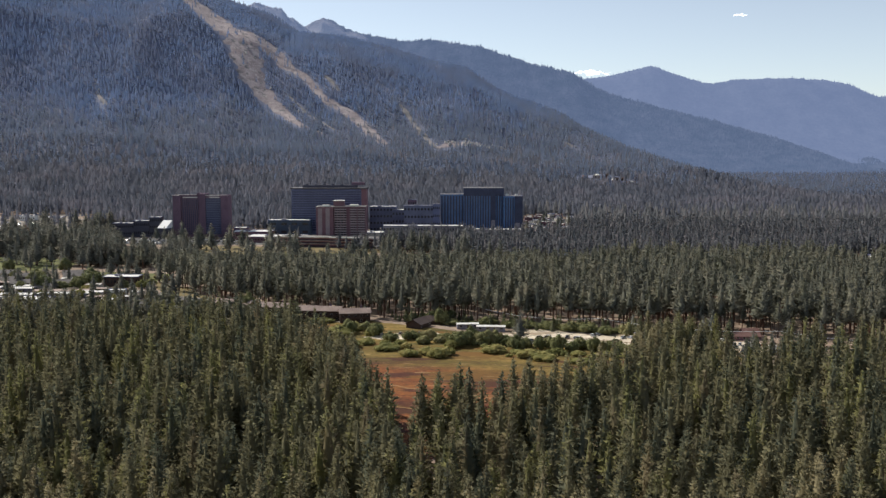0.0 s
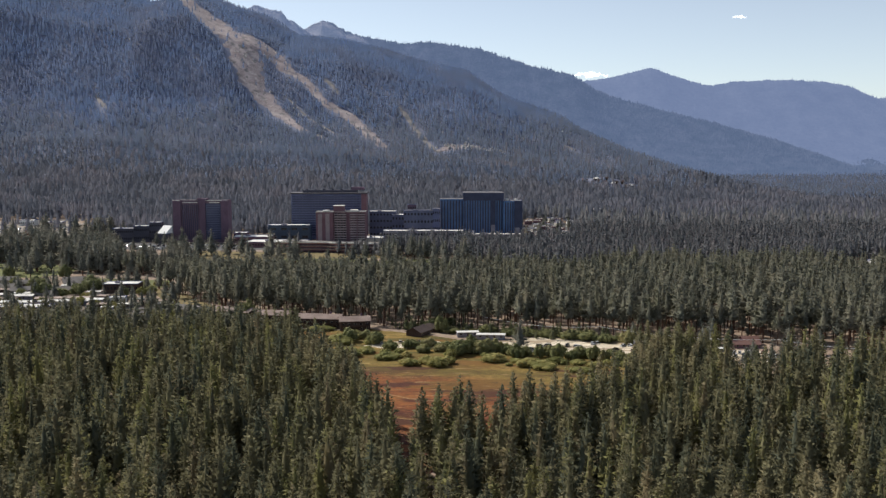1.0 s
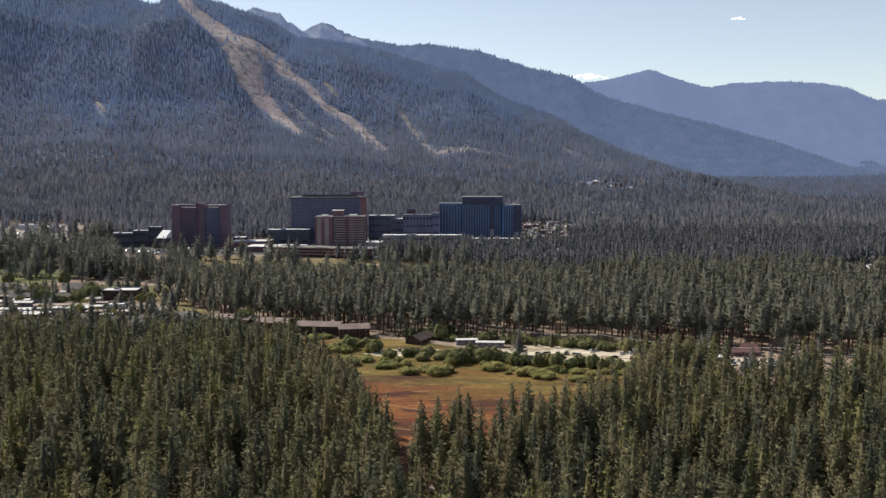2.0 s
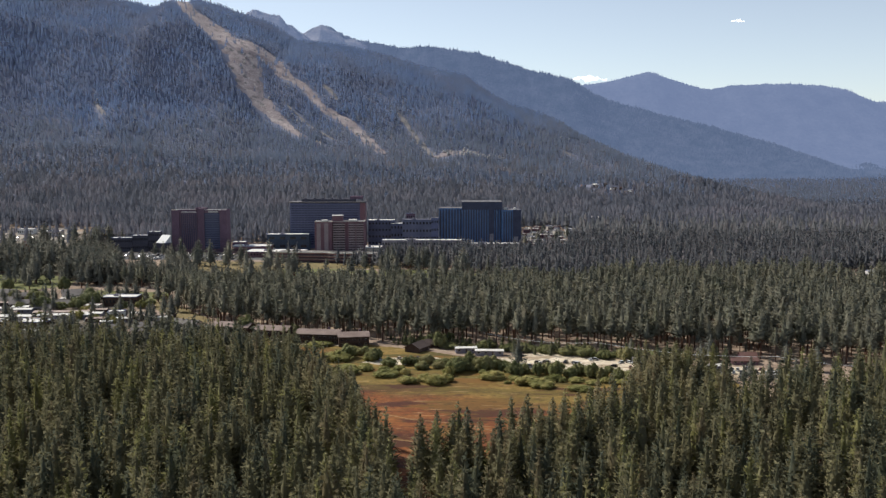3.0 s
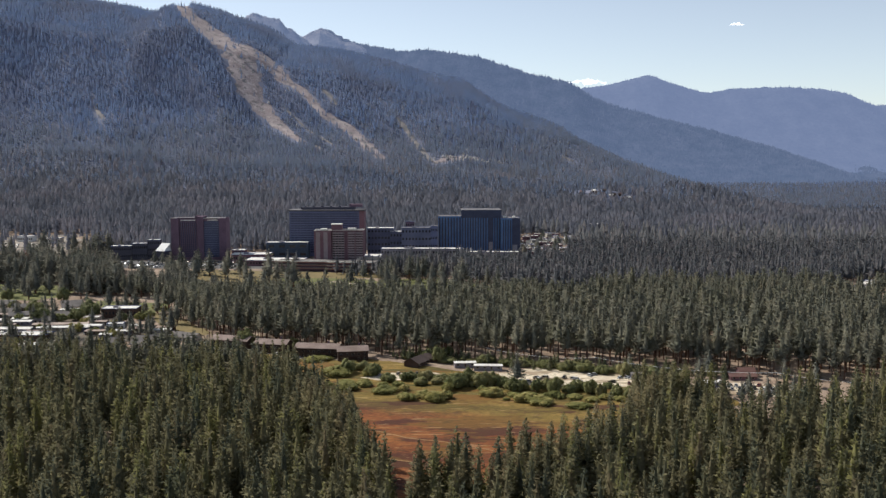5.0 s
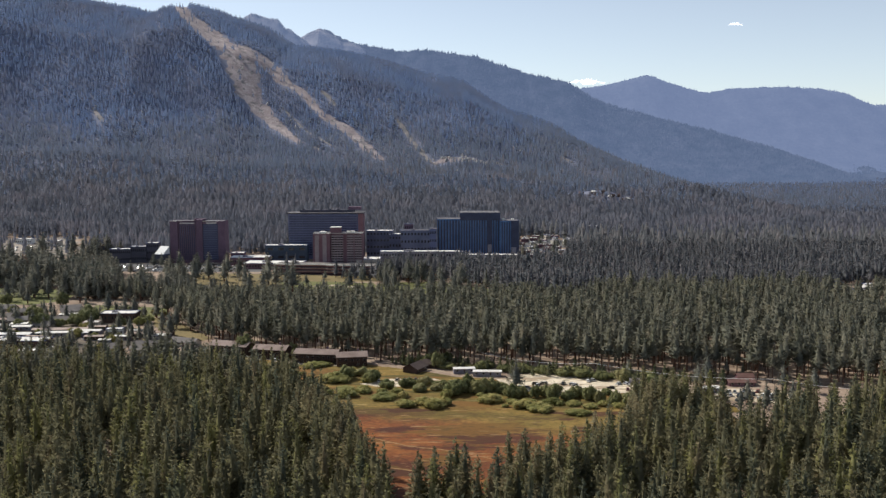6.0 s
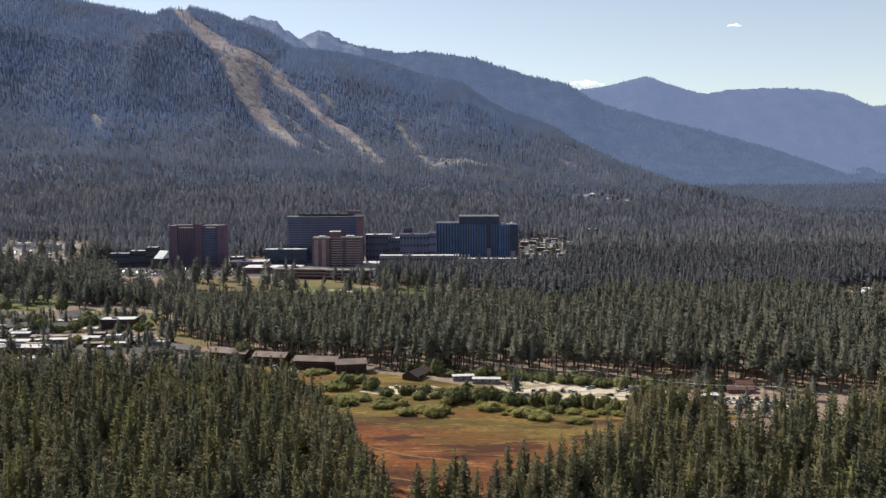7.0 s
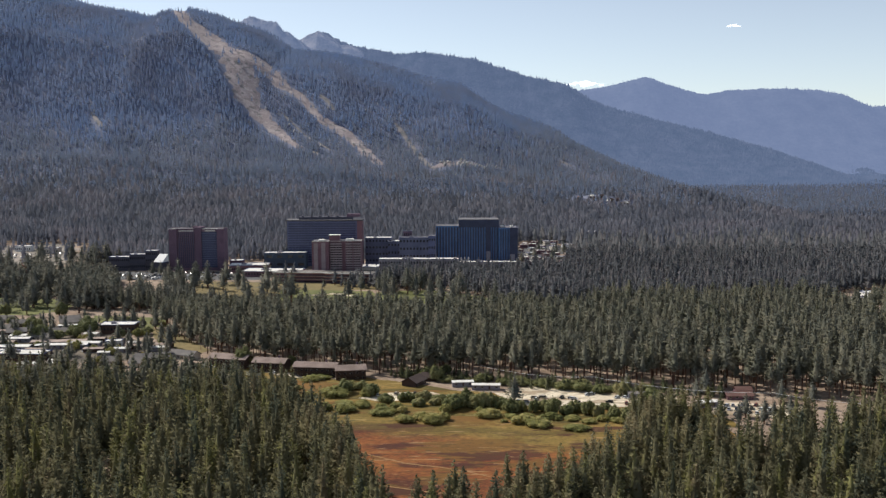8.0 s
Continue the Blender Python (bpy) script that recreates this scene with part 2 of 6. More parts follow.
CLOUD.node_tree.links.new(CLOUD.node_tree.nodes["Mapping"].outputs["Vector"], holes.inputs["Vector"])
CLOUD.node_tree.links.new(holes.outputs["Fac"], wisp.inputs["Fac"])
CLOUD.node_tree.links.new(CLOUD.node_tree.nodes["Principled BSDF"].outputs["BSDF"], wisp.inputs[1])
CLOUD.node_tree.links.new(gauze.outputs["BSDF"], wisp.inputs[2])
CLOUD.node_tree.links.new(wisp.outputs["Shader"], CLOUD.node_tree.nodes["Material Output"].inputs["Surface"])
# BRICK_DARK, NAVY and GREY_WALL are lifted and blued to imitate haze
BRICK_DARK = material("dark_red_concrete", [(0.111, 0.071, 0.101), (0.162, 0.104, 0.143)], 0.85, 0.1, 0.7)
BRICK_RED = material("red_brown_masonry", [(0.149, 0.079, 0.094), (0.208, 0.117, 0.137)], 0.85, 0.1, 0.7)
BEIGE = material("beige_precast", [(0.246, 0.193, 0.201), (0.32, 0.254, 0.258)], 0.8, 0.1, 0.8)
GLASS_DARK = material("dark_blue_glazing", [(0.035, 0.044, 0.091), (0.06, 0.071, 0.135)], 0.22, 0.12, 0.5, spec=0.6)
GLASS_BLUE = material("blue_mirror_glazing", [(0.057, 0.138, 0.302), (0.103, 0.207, 0.403)], 0.2, 0.12, 0.5, spec=0.6)
STEEL_BLUE = material("blue_grey_cladding", [(0.076, 0.09, 0.153), (0.12, 0.136, 0.214)], 0.5, 0.1, 0.7)
NAVY = material("navy_cladding", [(0.085, 0.102, 0.195), (0.125, 0.147, 0.259)], 0.55, 0.1, 0.7)
ROOF_GREY = material("grey_ballast_roof", [(0.13, 0.125, 0.135), (0.21, 0.20, 0.205)], 0.9, 0.08, 0.8)
DARK_WALL = material("charcoal_casino_wall", [(0.05, 0.05, 0.07), (0.079, 0.077, 0.101)], 0.8, 0.1, 0.8)
TEAL_WALL = material("dark_teal_wall", [(0.038, 0.058, 0.088), (0.058, 0.083, 0.119)], 0.8, 0.1, 0.8)
GARAGE_RED = material("red_concrete_decks", [(0.24, 0.125, 0.12), (0.33, 0.19, 0.175)], 0.85, 0.1, 0.8)
FIN_DARK = material("dark_fin_cladding", [(0.03, 0.037, 0.071), (0.053, 0.064, 0.114)], 0.6, 0.1, 0.7)
GREY_WALL = material("grey_stucco", [(0.176, 0.169, 0.202), (0.273, 0.26, 0.289)], 0.85, 0.1, 0.8)
WHITE_ROOF = material("white_roof_membrane", [(0.621, 0.583, 0.529), (0.84, 0.814, 0.749)], 0.7, 0.08, 0.8)
WHITE_WALL = material("white_painted_wall", [(0.70, 0.69, 0.66), (0.82, 0.81, 0.78)], 0.7, 0.1, 0.8)
TAN_ROOF = material("tan_shingle_roof", [(0.292, 0.222, 0.181), (0.468, 0.369, 0.31)], 0.9, 0.15, 1.5, vary=0.1)
LODGE_ROOF = material("weathered_brown_shingle_roof", [(0.199, 0.146, 0.123), (0.328, 0.252, 0.216)], 0.9, 0.15, 1.5, vary=0.1)
GREY_ROOF = material("grey_shingle_roof", [(0.119, 0.107, 0.102), (0.216, 0.194, 0.177)], 0.9, 0.15, 1.5, vary=0.15)
RED_ROOF = material("red_metal_roof", [(0.13, 0.070, 0.058), (0.19, 0.105, 0.088)], 0.6, 0.2, 1.5)
DARK_ROOF = material("dark_brown_shingle_roof", [(0.06, 0.042, 0.038), (0.11, 0.08, 0.07)], 0.9, 0.2, 1.5)
TIMBER = material("dark_brown_timber", [(0.05, 0.032, 0.026), (0.10, 0.062, 0.048)], 0.85, 0.3, 3.0)
CREAM = material("cream_siding", [(0.42, 0.38, 0.32), (0.55, 0.50, 0.43)], 0.8, 0.2, 1.5, vary=0.2)
PANE = material("window_glass", [(0.012, 0.014, 0.018), (0.03, 0.034, 0.04)], 0.17, 0.5, 2.0, spec=0.6)
RUBBER = material("tyre_rubber", [(0.02, 0.02, 0.02), (0.03, 0.03, 0.03)], 0.9, 1.0, 4.0)
POLE = material("weathered_pole", [(0.12, 0.085, 0.06), (0.2, 0.15, 0.11)], 0.9, 0.5, 4.0)
WIRE = material("aluminium_cable", [(0.70, 0.70, 0.68), (0.82, 0.82, 0.80)], 0.5, 1.0, 4.0)
PAINTS = [material("car_paint_" + n, [c, tuple(v * 1.12 for v in c)], 0.3, 1.0, 5.0, spec=0.5) for n, c in
          (("white", (0.7, 0.7, 0.69)), ("silver", (0.42, 0.43, 0.45)), ("black", (0.02, 0.02, 0.022)), ("red", (0.16, 0.04, 0.035)), ("blue", (0.05, 0.07, 0.11)), ("sand", (0.4, 0.34, 0.26)))]

# ---- lie of the land ----
# crest of the ski mountain: x, distance of the crest, height of the crest
CREST_X = [-3000, -1600, -1379, -1311, -1023, -905, -838, -798, -764, -729, -669, -630, -578, -520, -482, -439, -281, -141, -36, 69, 155, 206, 321, 374, 454, 514, 567, 720]
CREST_Y = [2900, 2900, 2900, 2900, 2930, 2935, 2934, 2947, 2968, 2982, 2997, 3000, 3000, 3000, 3000, 3000, 3000, 3000, 2988, 2969, 2946, 2924, 2874, 2759, 2559, 2349, 2150, 1900]
CREST_Z = [280, 470, 675, 655, 575, 554, 534, 543, 571, 568, 553, 538, 522, 504, 478, 448, 431, 396, 361, 337, 276, 249, 209, 160, 108, 73, 46, 0]
SLOPE_Q = [0.0, 0.2, 0.4, 0.5, 0.6, 0.74, 0.9, 1.0, 1.5, 2.2]
SLOPE_S = [0.0, 0.035, 0.15, 0.26, 0.42, 0.78, 0.96, 1.0, 0.55, 0.0]
FOOT = 1260.0


def waves(x, y):
    """Gullies and knolls from a few crossed sine swells, about -1 to 1."""
    w = np.sin(x / 71 + 0.6 * np.sin(y / 190)) * 0.5 + np.sin(x / 33 + y / 120 + 1.3) * 0.25
    return w + np.sin(x / 140 - y / 95 + 0.4) * 0.3 + np.sin(x / 17 + y / 23) * 0.08


def height(x, y):
    """Ground height: a flat basin, then the ski mountain."""
    x, y = np.asarray(x, float), np.asarray(y, float)
    yc, c = np.interp(x, CREST_X, CREST_Y), np.interp(x, CREST_X, CREST_Z)
    q = (y - FOOT) / (yc - FOOT)
    s = np.interp(q, SLOPE_Q, SLOPE_S)
    # a spur beside the main ski run, its right flank falling into the run's gully
    along = np.clip((2700 - y) / 450, 0, 1)
    line = -765 + 285 * along
    spur = 24 * np.exp(-((x - line) / 62) ** 2) * np.clip((2790 - y) / 150, 0, 1) * np.clip((y - 2130) / 150, 0, 1)
    # a knoll on the plain for the hamlet
    knoll = 17 * np.exp(-((x - 335) / 60) ** 2 - ((y - 1945) / 42) ** 2)
    return c * s + spur + knoll + waves(x, y) * 10 * np.clip(s * 1.6, 0, 1) * np.clip(1.25 - s, 0, 1) * np.clip(c / 200, 0, 1)

# ---- building helpers ----


def box(bm, x0, x1, y0, y1, z0, z1):
    vs = [bm.verts.new((x, y, z)) for z in (z0, z1) for x, y in ((x0, y0), (x1, y0), (x1, y1), (x0, y1))]
    for f in ((3, 2, 1, 0), (4, 5, 6, 7), (0, 1, 5, 4), (1, 2, 6, 5), (2, 3, 7, 6), (3, 0, 4, 7)):
        bm.faces.new([vs[i] for i in f])


def boxes(*rows):
    bm = bmesh.new()
    for r in rows:
        box(bm, *r)
    return bm


def part(name, bm, mat, parent, label=""):
    me = bpy.data.meshes.new(name)
    bm.to_mesh(me)
    bm.free()
    me.materials.append(mat)
    ob = new(name, me)
    ob.parent = parent
    return tagged(ob, label)


def thing(name, label, category, x, y, z=0.0, turn=0.0, group=""):
    ob = new(name)
    ob.matrix_basis = pose(x, y, z, 0, 0, turn)
    return tagged(ob, label, category, group)


def arrays_mesh(name, verts, tris, slots, mats, normals=None):
    """One mesh straight from arrays of places, triangles and material slots; foliage carries its crown's normals."""
    me = bpy.data.meshes.new(name)
    me.vertices.add(len(verts))
    me.vertices.foreach_set("co", np.ascontiguousarray(verts, np.float32).ravel())
    me.loops.add(tris.size)
    me.loops.foreach_set("vertex_index", np.ascontiguousarray(tris, np.int32).ravel())
    me.polygons.add(len(tris))
    me.polygons.foreach_set("loop_start", np.arange(0, tris.size, 3, dtype=np.int32))
    me.polygons.foreach_set("material_index", np.ascontiguousarray(slots, np.int32))
    for m in mats:
        me.materials.append(m)
    if normals is not None:
        me.attributes.new("custom_normal", "FLOAT_VECTOR", "POINT").data.foreach_set("vector", np.ascontiguousarray(normals, np.float32).ravel())
    me.update(calc_edges=True)
    return me


def inside(px, py, poly):
    """Which of the points lie in the polygon."""
    hit = np.zeros(len(px), bool)
    for (x0, y0), (x1, y1) in zip(poly, poly[1:] + poly[:1]):
        if y0 != y1:
            hit ^= ((y0 > py) != (y1 > py)) & (px < (x1 - x0) * (py - y0) / (y1 - y0) + x0)
    return hit


def near_line(px, py, line):
    """Which of the points lie within a polyline's half width; rows of x, y, half width."""
    hit = np.zeros(len(px), bool)
    for (x0, y0, w0), (x1, y1, w1) in zip(line, line[1:]):
        dx, dy = x1 - x0, y1 - y0
        k = np.clip(((px - x0) * dx + (py - y0) * dy) / (dx * dx + dy * dy), 0, 1)
        hit |= np.hypot(px - x0 - k * dx, py - y0 - k * dy) < w0 + k * (w1 - w0)
    return hit


def smooth_outline(poly, wobble, seed, step=6.0):
    """The polygon's outline in short steps, worn uneven."""
    out = []
    for k, ((x0, y0), (x1, y1)) in enumerate(zip(poly, poly[1:] + poly[:1])):
        n = max(1, int(math.hypot(x1 - x0, y1 - y0) / step))
        for i in range(n):
            x, y = x0 + (x1 - x0) * i / n, y0 + (y1 - y0) * i / n
            d = noise.noise_vector((x * 0.06, y * 0.06, seed)) * wobble
            out.append((x + d.x, y + d.y))
    return out


def sheet(name, poly, z, mat, label, category, wobble=3.0, seed=0.0):
    """A patch of ground cover that follows its outline."""
    bm = bmesh.new()
    f = bm.faces.new([bm.verts.new((x, y, z)) for x, y in smooth_outline(poly, wobble, seed)])
    f.normal_update()
    if f.normal.z < 0:
        f.normal_flip()
    bmesh.ops.triangulate(bm, faces=bm.faces[:])
    ob = part(name, bm, mat, None)
    return tagged(ob, label, category, kind="structure")


def strip(name, line, z, mat, label, category):
    """A path of given half widths along a line."""
    bm = bmesh.new()
    rows = []
    for i, (x, y, w) in enumerate(line):
        a, b = line[max(i - 1, 0)], line[min(i + 1, len(line) - 1)]
        d = Vector((b[0] - a[0], b[1] - a[1])).normalized() * w
        rows.append((bm.verts.new((x - d.y, y + d.x, z)), bm.verts.new((x + d.y, y - d.x, z))))
    for (a, b), (c, d) in zip(rows, rows[1:]):
        bm.faces.new((a, b, d, c))
    bmesh.ops.recalc_face_normals(bm, faces=bm.faces[:])
    return tagged(part(name, bm, mat, None), label, category, kind="structure")



# ---- ground, one sheet to the horizon ----
gx = np.concatenate([np.linspace(-4200, -1500, 28)[:-1], np.linspace(-1500, 1500, 161), np.linspace(1500, 4200, 28)[1:]])
gy = np.concatenate([np.linspace(-1500, 1200, 28)[:-1], np.linspace(1200, 3300, 121), np.linspace(3300, 4990, 30)[1:]])
GX, GY = np.meshgrid(gx, gy)
gv = np.stack([GX.ravel(), GY.ravel(), height(GX, GY).ravel()], 1)
nx = len(gx)
q = (np.arange(len(gy) - 1)[:, None] * nx + np.arange(nx - 1)).ravel()
gt = np.concatenate([np.stack([q, q + 1, q + nx + 1], 1), np.stack([q, q + nx + 1, q + nx], 1)])
ground = new("ground", arrays_mesh("ground", gv, gt, np.tile(np.repeat(gy[:-1] > 1500, nx - 1), 2), [SOIL, ROCK_HAZED]))
tagged(ground, "tan sandy forest floor rising to a granite mountain", "ground", kind="structure")

# ---- far ridges ----


def ridge(name, xs, ys, zs, foot, mat, label, rough, trees, firs=0):
    """A long hill: crest through the given knots, a front slope with gullies and a back slope."""
    x = np.linspace(xs[0], xs[-1], 1100)
    yc, zc = np.interp(x, xs, ys), np.interp(x, xs, zs)
    k = np.hanning(23)
    zc = np.convolve(np.pad(zc, 11, "edge"), k / k.sum(), "valid")
    zc = zc + np.sin(x / 23) * rough * 0.5 + np.sin(x / 9.7 + 2) * rough * 0.35
    fringe = np.random.uniform(-1, 1, len(x)) * trees
    prof = np.array([(0.0, 0.0), (0.25, 0.12), (0.5, 0.36), (0.7, 0.62), (0.85, 0.83), (0.95, 0.955), (1.0, 1.0), (1.02, 0.6)])
    rows = []
    for a, s in prof:
        y = foot + (np.minimum(yc, 4980) - foot) * a
        w = (np.sin(x / 93 + a * 3 + np.sin(x / 210)) + 0.7 * np.sin(x / 37 - a * 9) + 0.5 * np.sin(x / 17 + a * 31)) * 0.012 * (1 - abs(2 * a - 1)) * (a < 1) * 0.6
        rows.append(np.stack([x, np.minimum(y, 4985), zc * np.clip(s + w, 0, 1) - 3 * (a == 0) + fringe * (a == 1)], 1))
    v, n = np.concatenate(rows), len(x)
    q = (np.arange(len(prof) - 1)[:, None] * n + np.arange(n - 1)).ravel()
    t = np.concatenate([np.stack([q, q + 1, q + n + 1], 1), np.stack([q, q + n + 1, q + n], 1)])
    if firs:
        # its firs, seen only as a fine nap: three-sided spires joined in one mesh
        rng = np.random.default_rng(firs)
        grid = v.reshape(len(prof), n, 3)
        i = rng.integers(int(np.searchsorted(x, -380) % n), n - 1, firs)
        u, f = rng.uniform(0.4, 5.96, firs), rng.uniform(0, 1, (firs, 2))
        k, w = u.astype(int), (u % 1)[:, None]
        foot_at = grid[k, i] * (1 - w) + grid[k + 1, i] * w
        h, r, g = rng.uniform(6, 13, firs), rng.uniform(2.2, 4.2, firs), rng.uniform(0, 6.28, firs)
        ring = [foot_at + np.stack([np.cos(g + b) * r + f[:, 0] * 3, np.sin(g + b) * r, -3 + 0 * h], 1) for b in (0, 2.094, 4.189)]
        tip = foot_at + np.stack([f[:, 0] * 3, 0 * h, h], 1)
        fv, b = np.stack([*ring, tip], 1).reshape(-1, 3), np.arange(firs)[:, None] * 4
        ft = np.concatenate([b + (0, 1, 3), b + (1, 2, 3), b + (2, 0, 3)])
        tagged(new("ridge_forest", arrays_mesh("ridge_forest", fv, ft, np.zeros(len(ft)), [mat])), "hazy blue conifers covering a far ridge", "forest", kind="stuff")
    return tagged(new(name, arrays_mesh(name, v, t, np.zeros(len(t)), [mat])), label, "mountain", kind="structure")


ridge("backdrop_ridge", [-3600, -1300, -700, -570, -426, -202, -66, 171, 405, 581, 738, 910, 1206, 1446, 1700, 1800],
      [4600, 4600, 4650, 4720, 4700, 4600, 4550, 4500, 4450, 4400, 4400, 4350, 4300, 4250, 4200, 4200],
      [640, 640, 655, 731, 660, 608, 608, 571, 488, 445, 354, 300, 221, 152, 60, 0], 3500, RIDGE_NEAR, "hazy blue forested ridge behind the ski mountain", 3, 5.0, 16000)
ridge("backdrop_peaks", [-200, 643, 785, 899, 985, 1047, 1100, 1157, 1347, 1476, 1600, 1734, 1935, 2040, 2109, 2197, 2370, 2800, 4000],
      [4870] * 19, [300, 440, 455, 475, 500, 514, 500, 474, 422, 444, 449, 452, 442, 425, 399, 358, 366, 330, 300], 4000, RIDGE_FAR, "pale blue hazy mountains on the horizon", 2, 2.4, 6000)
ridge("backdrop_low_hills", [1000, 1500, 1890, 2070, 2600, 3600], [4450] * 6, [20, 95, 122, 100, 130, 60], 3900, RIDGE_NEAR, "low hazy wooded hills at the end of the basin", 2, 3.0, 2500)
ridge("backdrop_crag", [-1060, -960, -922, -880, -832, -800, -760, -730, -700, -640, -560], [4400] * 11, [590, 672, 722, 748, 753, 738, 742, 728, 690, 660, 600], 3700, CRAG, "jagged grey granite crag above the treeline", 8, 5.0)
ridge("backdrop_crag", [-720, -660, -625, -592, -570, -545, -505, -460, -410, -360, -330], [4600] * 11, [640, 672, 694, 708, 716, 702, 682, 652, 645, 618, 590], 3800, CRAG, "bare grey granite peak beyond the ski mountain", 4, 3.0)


def cloud(x, z, w, h, seed):
    """A small flat-based cloud of joined puffs, far off."""
    rng, bm = random.Random(seed), bmesh.new()
    for i in range(26):
        a = rng.uniform(-1, 1)
        m = Matrix.Translation((a * w / 2, rng.uniform(-20, 0), (1 - a * a) * h * rng.uniform(0.0, 0.5))) @ Matrix.Diagonal((w * rng.uniform(0.04, 0.11), 5, h * rng.uniform(0.10, 0.26) * (1.2 - abs(a)), 1))
        bmesh.ops.create_icosphere(bm, subdivisions=2, radius=1.0, matrix=m)
    for v in bm.verts:
        v.co += noise.noise_vector(v.co * 0.06) * h * 0.18
    ob = part("cloud", bm, CLOUD, None)
    ob.matrix_basis = pose(x, 4970, z)
    return tagged(ob, "small white fair-weather cloud over the ridge", "cloud", kind="structure")


cloud(752, 478, 190, 36, 1)
cloud(1520, 773, 66, 20, 2)


# ---- ground cover on the flat ----
MEADOW = [(-150, 545), (-60, 522), (-20, 512), (40, 508), (105, 500), (150, 482), (150, 452), (110, 436), (80, 392), (52, 352), (24, 338), (-2, 332), (-8, 320), (-16, 322), (-22, 352), (-38, 388), (-72, 430), (-118, 474), (-160, 490)]
sheet("meadow", MEADOW, 0.06, TURF, "orange and rust-brown dry meadow grass", "meadow", 3.0, 1.0)
MARGIN = [(-150, 640), (-60, 605), (20, 560), (70, 540), (150, 520), (160, 480), (105, 490), (60, 492), (10, 496), (-42, 496), (-60, 490), (-150, 510)]
sheet("meadow_margin", MARGIN, 0.12, SEDGE, "olive and straw sedge along the meadow's edge", "meadow", 5.0, 2.0)
strip("trail", [(-40, 447, 0.35), (-32, 440, 0.45), (-14, 427, 0.5), (1, 422, 0.5), (14, 415, 0.4), (24, 408, 0.3)], 0.16, TRAIL, "thin sandy foot trail across the meadow", "trail")
strip("trail", [(-42, 404, 0.35), (-31, 401, 0.45), (-11, 393, 0.45), (7, 386, 0.4), (24, 372, 0.3)], 0.16, TRAIL, "thin sandy foot trail across the meadow", "trail")
sheet("gravel_lot", [(34, 556), (60, 572), (90, 560), (128, 552), (140, 540), (120, 524), (88, 520), (60, 518), (44, 532)], 0.16, GRAVEL, "pale sunlit gravel yard", "yard", 2.0, 4.0)
sheet("gravel_lot", [(-46, 546), (-30, 558), (-4, 558), (10, 548), (-6, 538), (-36, 538)], 0.16, GRAVEL, "pale gravel parking area beside a cabin", "yard", 2.0, 5.0)
sheet("gravel_lot", [(150, 532), (172, 531), (204, 520), (206, 506), (190, 498), (150, 506)], 0.16, GRAVEL, "pale gravel yard with parked vehicles", "yard", 2.0, 6.0)
sheet("gravel_lot", [(-112, 621), (-92, 608), (-62, 598), (-62, 592), (-96, 598), (-114, 612)], 0.17, GRAVEL, "gravel drive before the lodge", "yard", 1.0, 7.0)
sheet("fairway", [(-165, 985), (-118, 985), (-66, 972), (-60, 900), (-120, 890), (-160, 905)], 0.06, FAIRWAY, "mown green golf fairway among pines", "golf course", 6.0, 8.0)
sheet("fairway", [(-62, 968), (-6, 985), (44, 930), (60, 905), (40, 885), (-40, 890), (-62, 900)], 0.06, FAIRWAY, "mown green golf fairway among pines", "golf course", 4.0, 9.0)
sheet("fairway", [(92, 862), (136, 866), (140, 842), (96, 838)], 0.06, FAIRWAY, "small green golf fairway among pines", "golf course", 4.0, 10.0)
sheet("fairway", [(350, 895), (384, 890), (384, 862), (356, 868)], 0.06, FAIRWAY, "small green golf fairway among pines", "golf course", 4.0, 11.0)
sheet("fairway", [(-305, 835), (-238, 822), (-226, 780), (-250, 770), (-296, 806)], 0.06, FAIRWAY, "mown green golf fairway beside the village", "golf course", 4.0, 12.0)
sheet("fairway", [(-450, 945), (-385, 940), (-350, 900), (-345, 862), (-365, 838), (-450, 850)], 0.06, FAIRWAY, "mown green golf fairway beside the village", "golf course", 4.0, 13.0)
sheet("rough_grass", [(-270, 1060), (-140, 1040), (-60, 1020), (-62, 985), (-150, 975), (-190, 900), (-270, 960)], 0.04, ROUGH, "strip of straw-coloured rough grass", "grass", 4.0, 14.0)
sheet("rough_grass", [(-236, 775), (-204, 745), (-168, 684), (-176, 664), (-200, 690), (-222, 730)], 0.05, ROUGH, "straw-coloured rough grass slope", "grass", 3.0, 15.0)
sheet("car_park", [(-430, 1146), (-262, 1146), (-240, 1128), (-236, 1108), (-190, 1104), (-195, 1066), (-300, 1070), (-430, 1080)], 0.06, ASPHALT, "worn asphalt car park before the hotels", "car park", 1.0, 16.0)
for x, y in ((-122, 950), (-106, 956), (-94, 946)):
    sheet("sand_bunker", [(x - 8, y - 3), (x + 7, y - 5), (x + 9, y + 3), (x - 4, y + 6)], 0.1, GRAVEL, "pale sand bunker beside a fairway", "bunker", 1.0, x)
sheet("village_street", [(-380, 790), (-300, 775), (-255, 740), (-190, 690), (-184, 660), (-260, 640), (-330, 650), (-400, 700)], 0.05, LANE, "dusty village yards and lanes", "street", 3.0, 18.0)

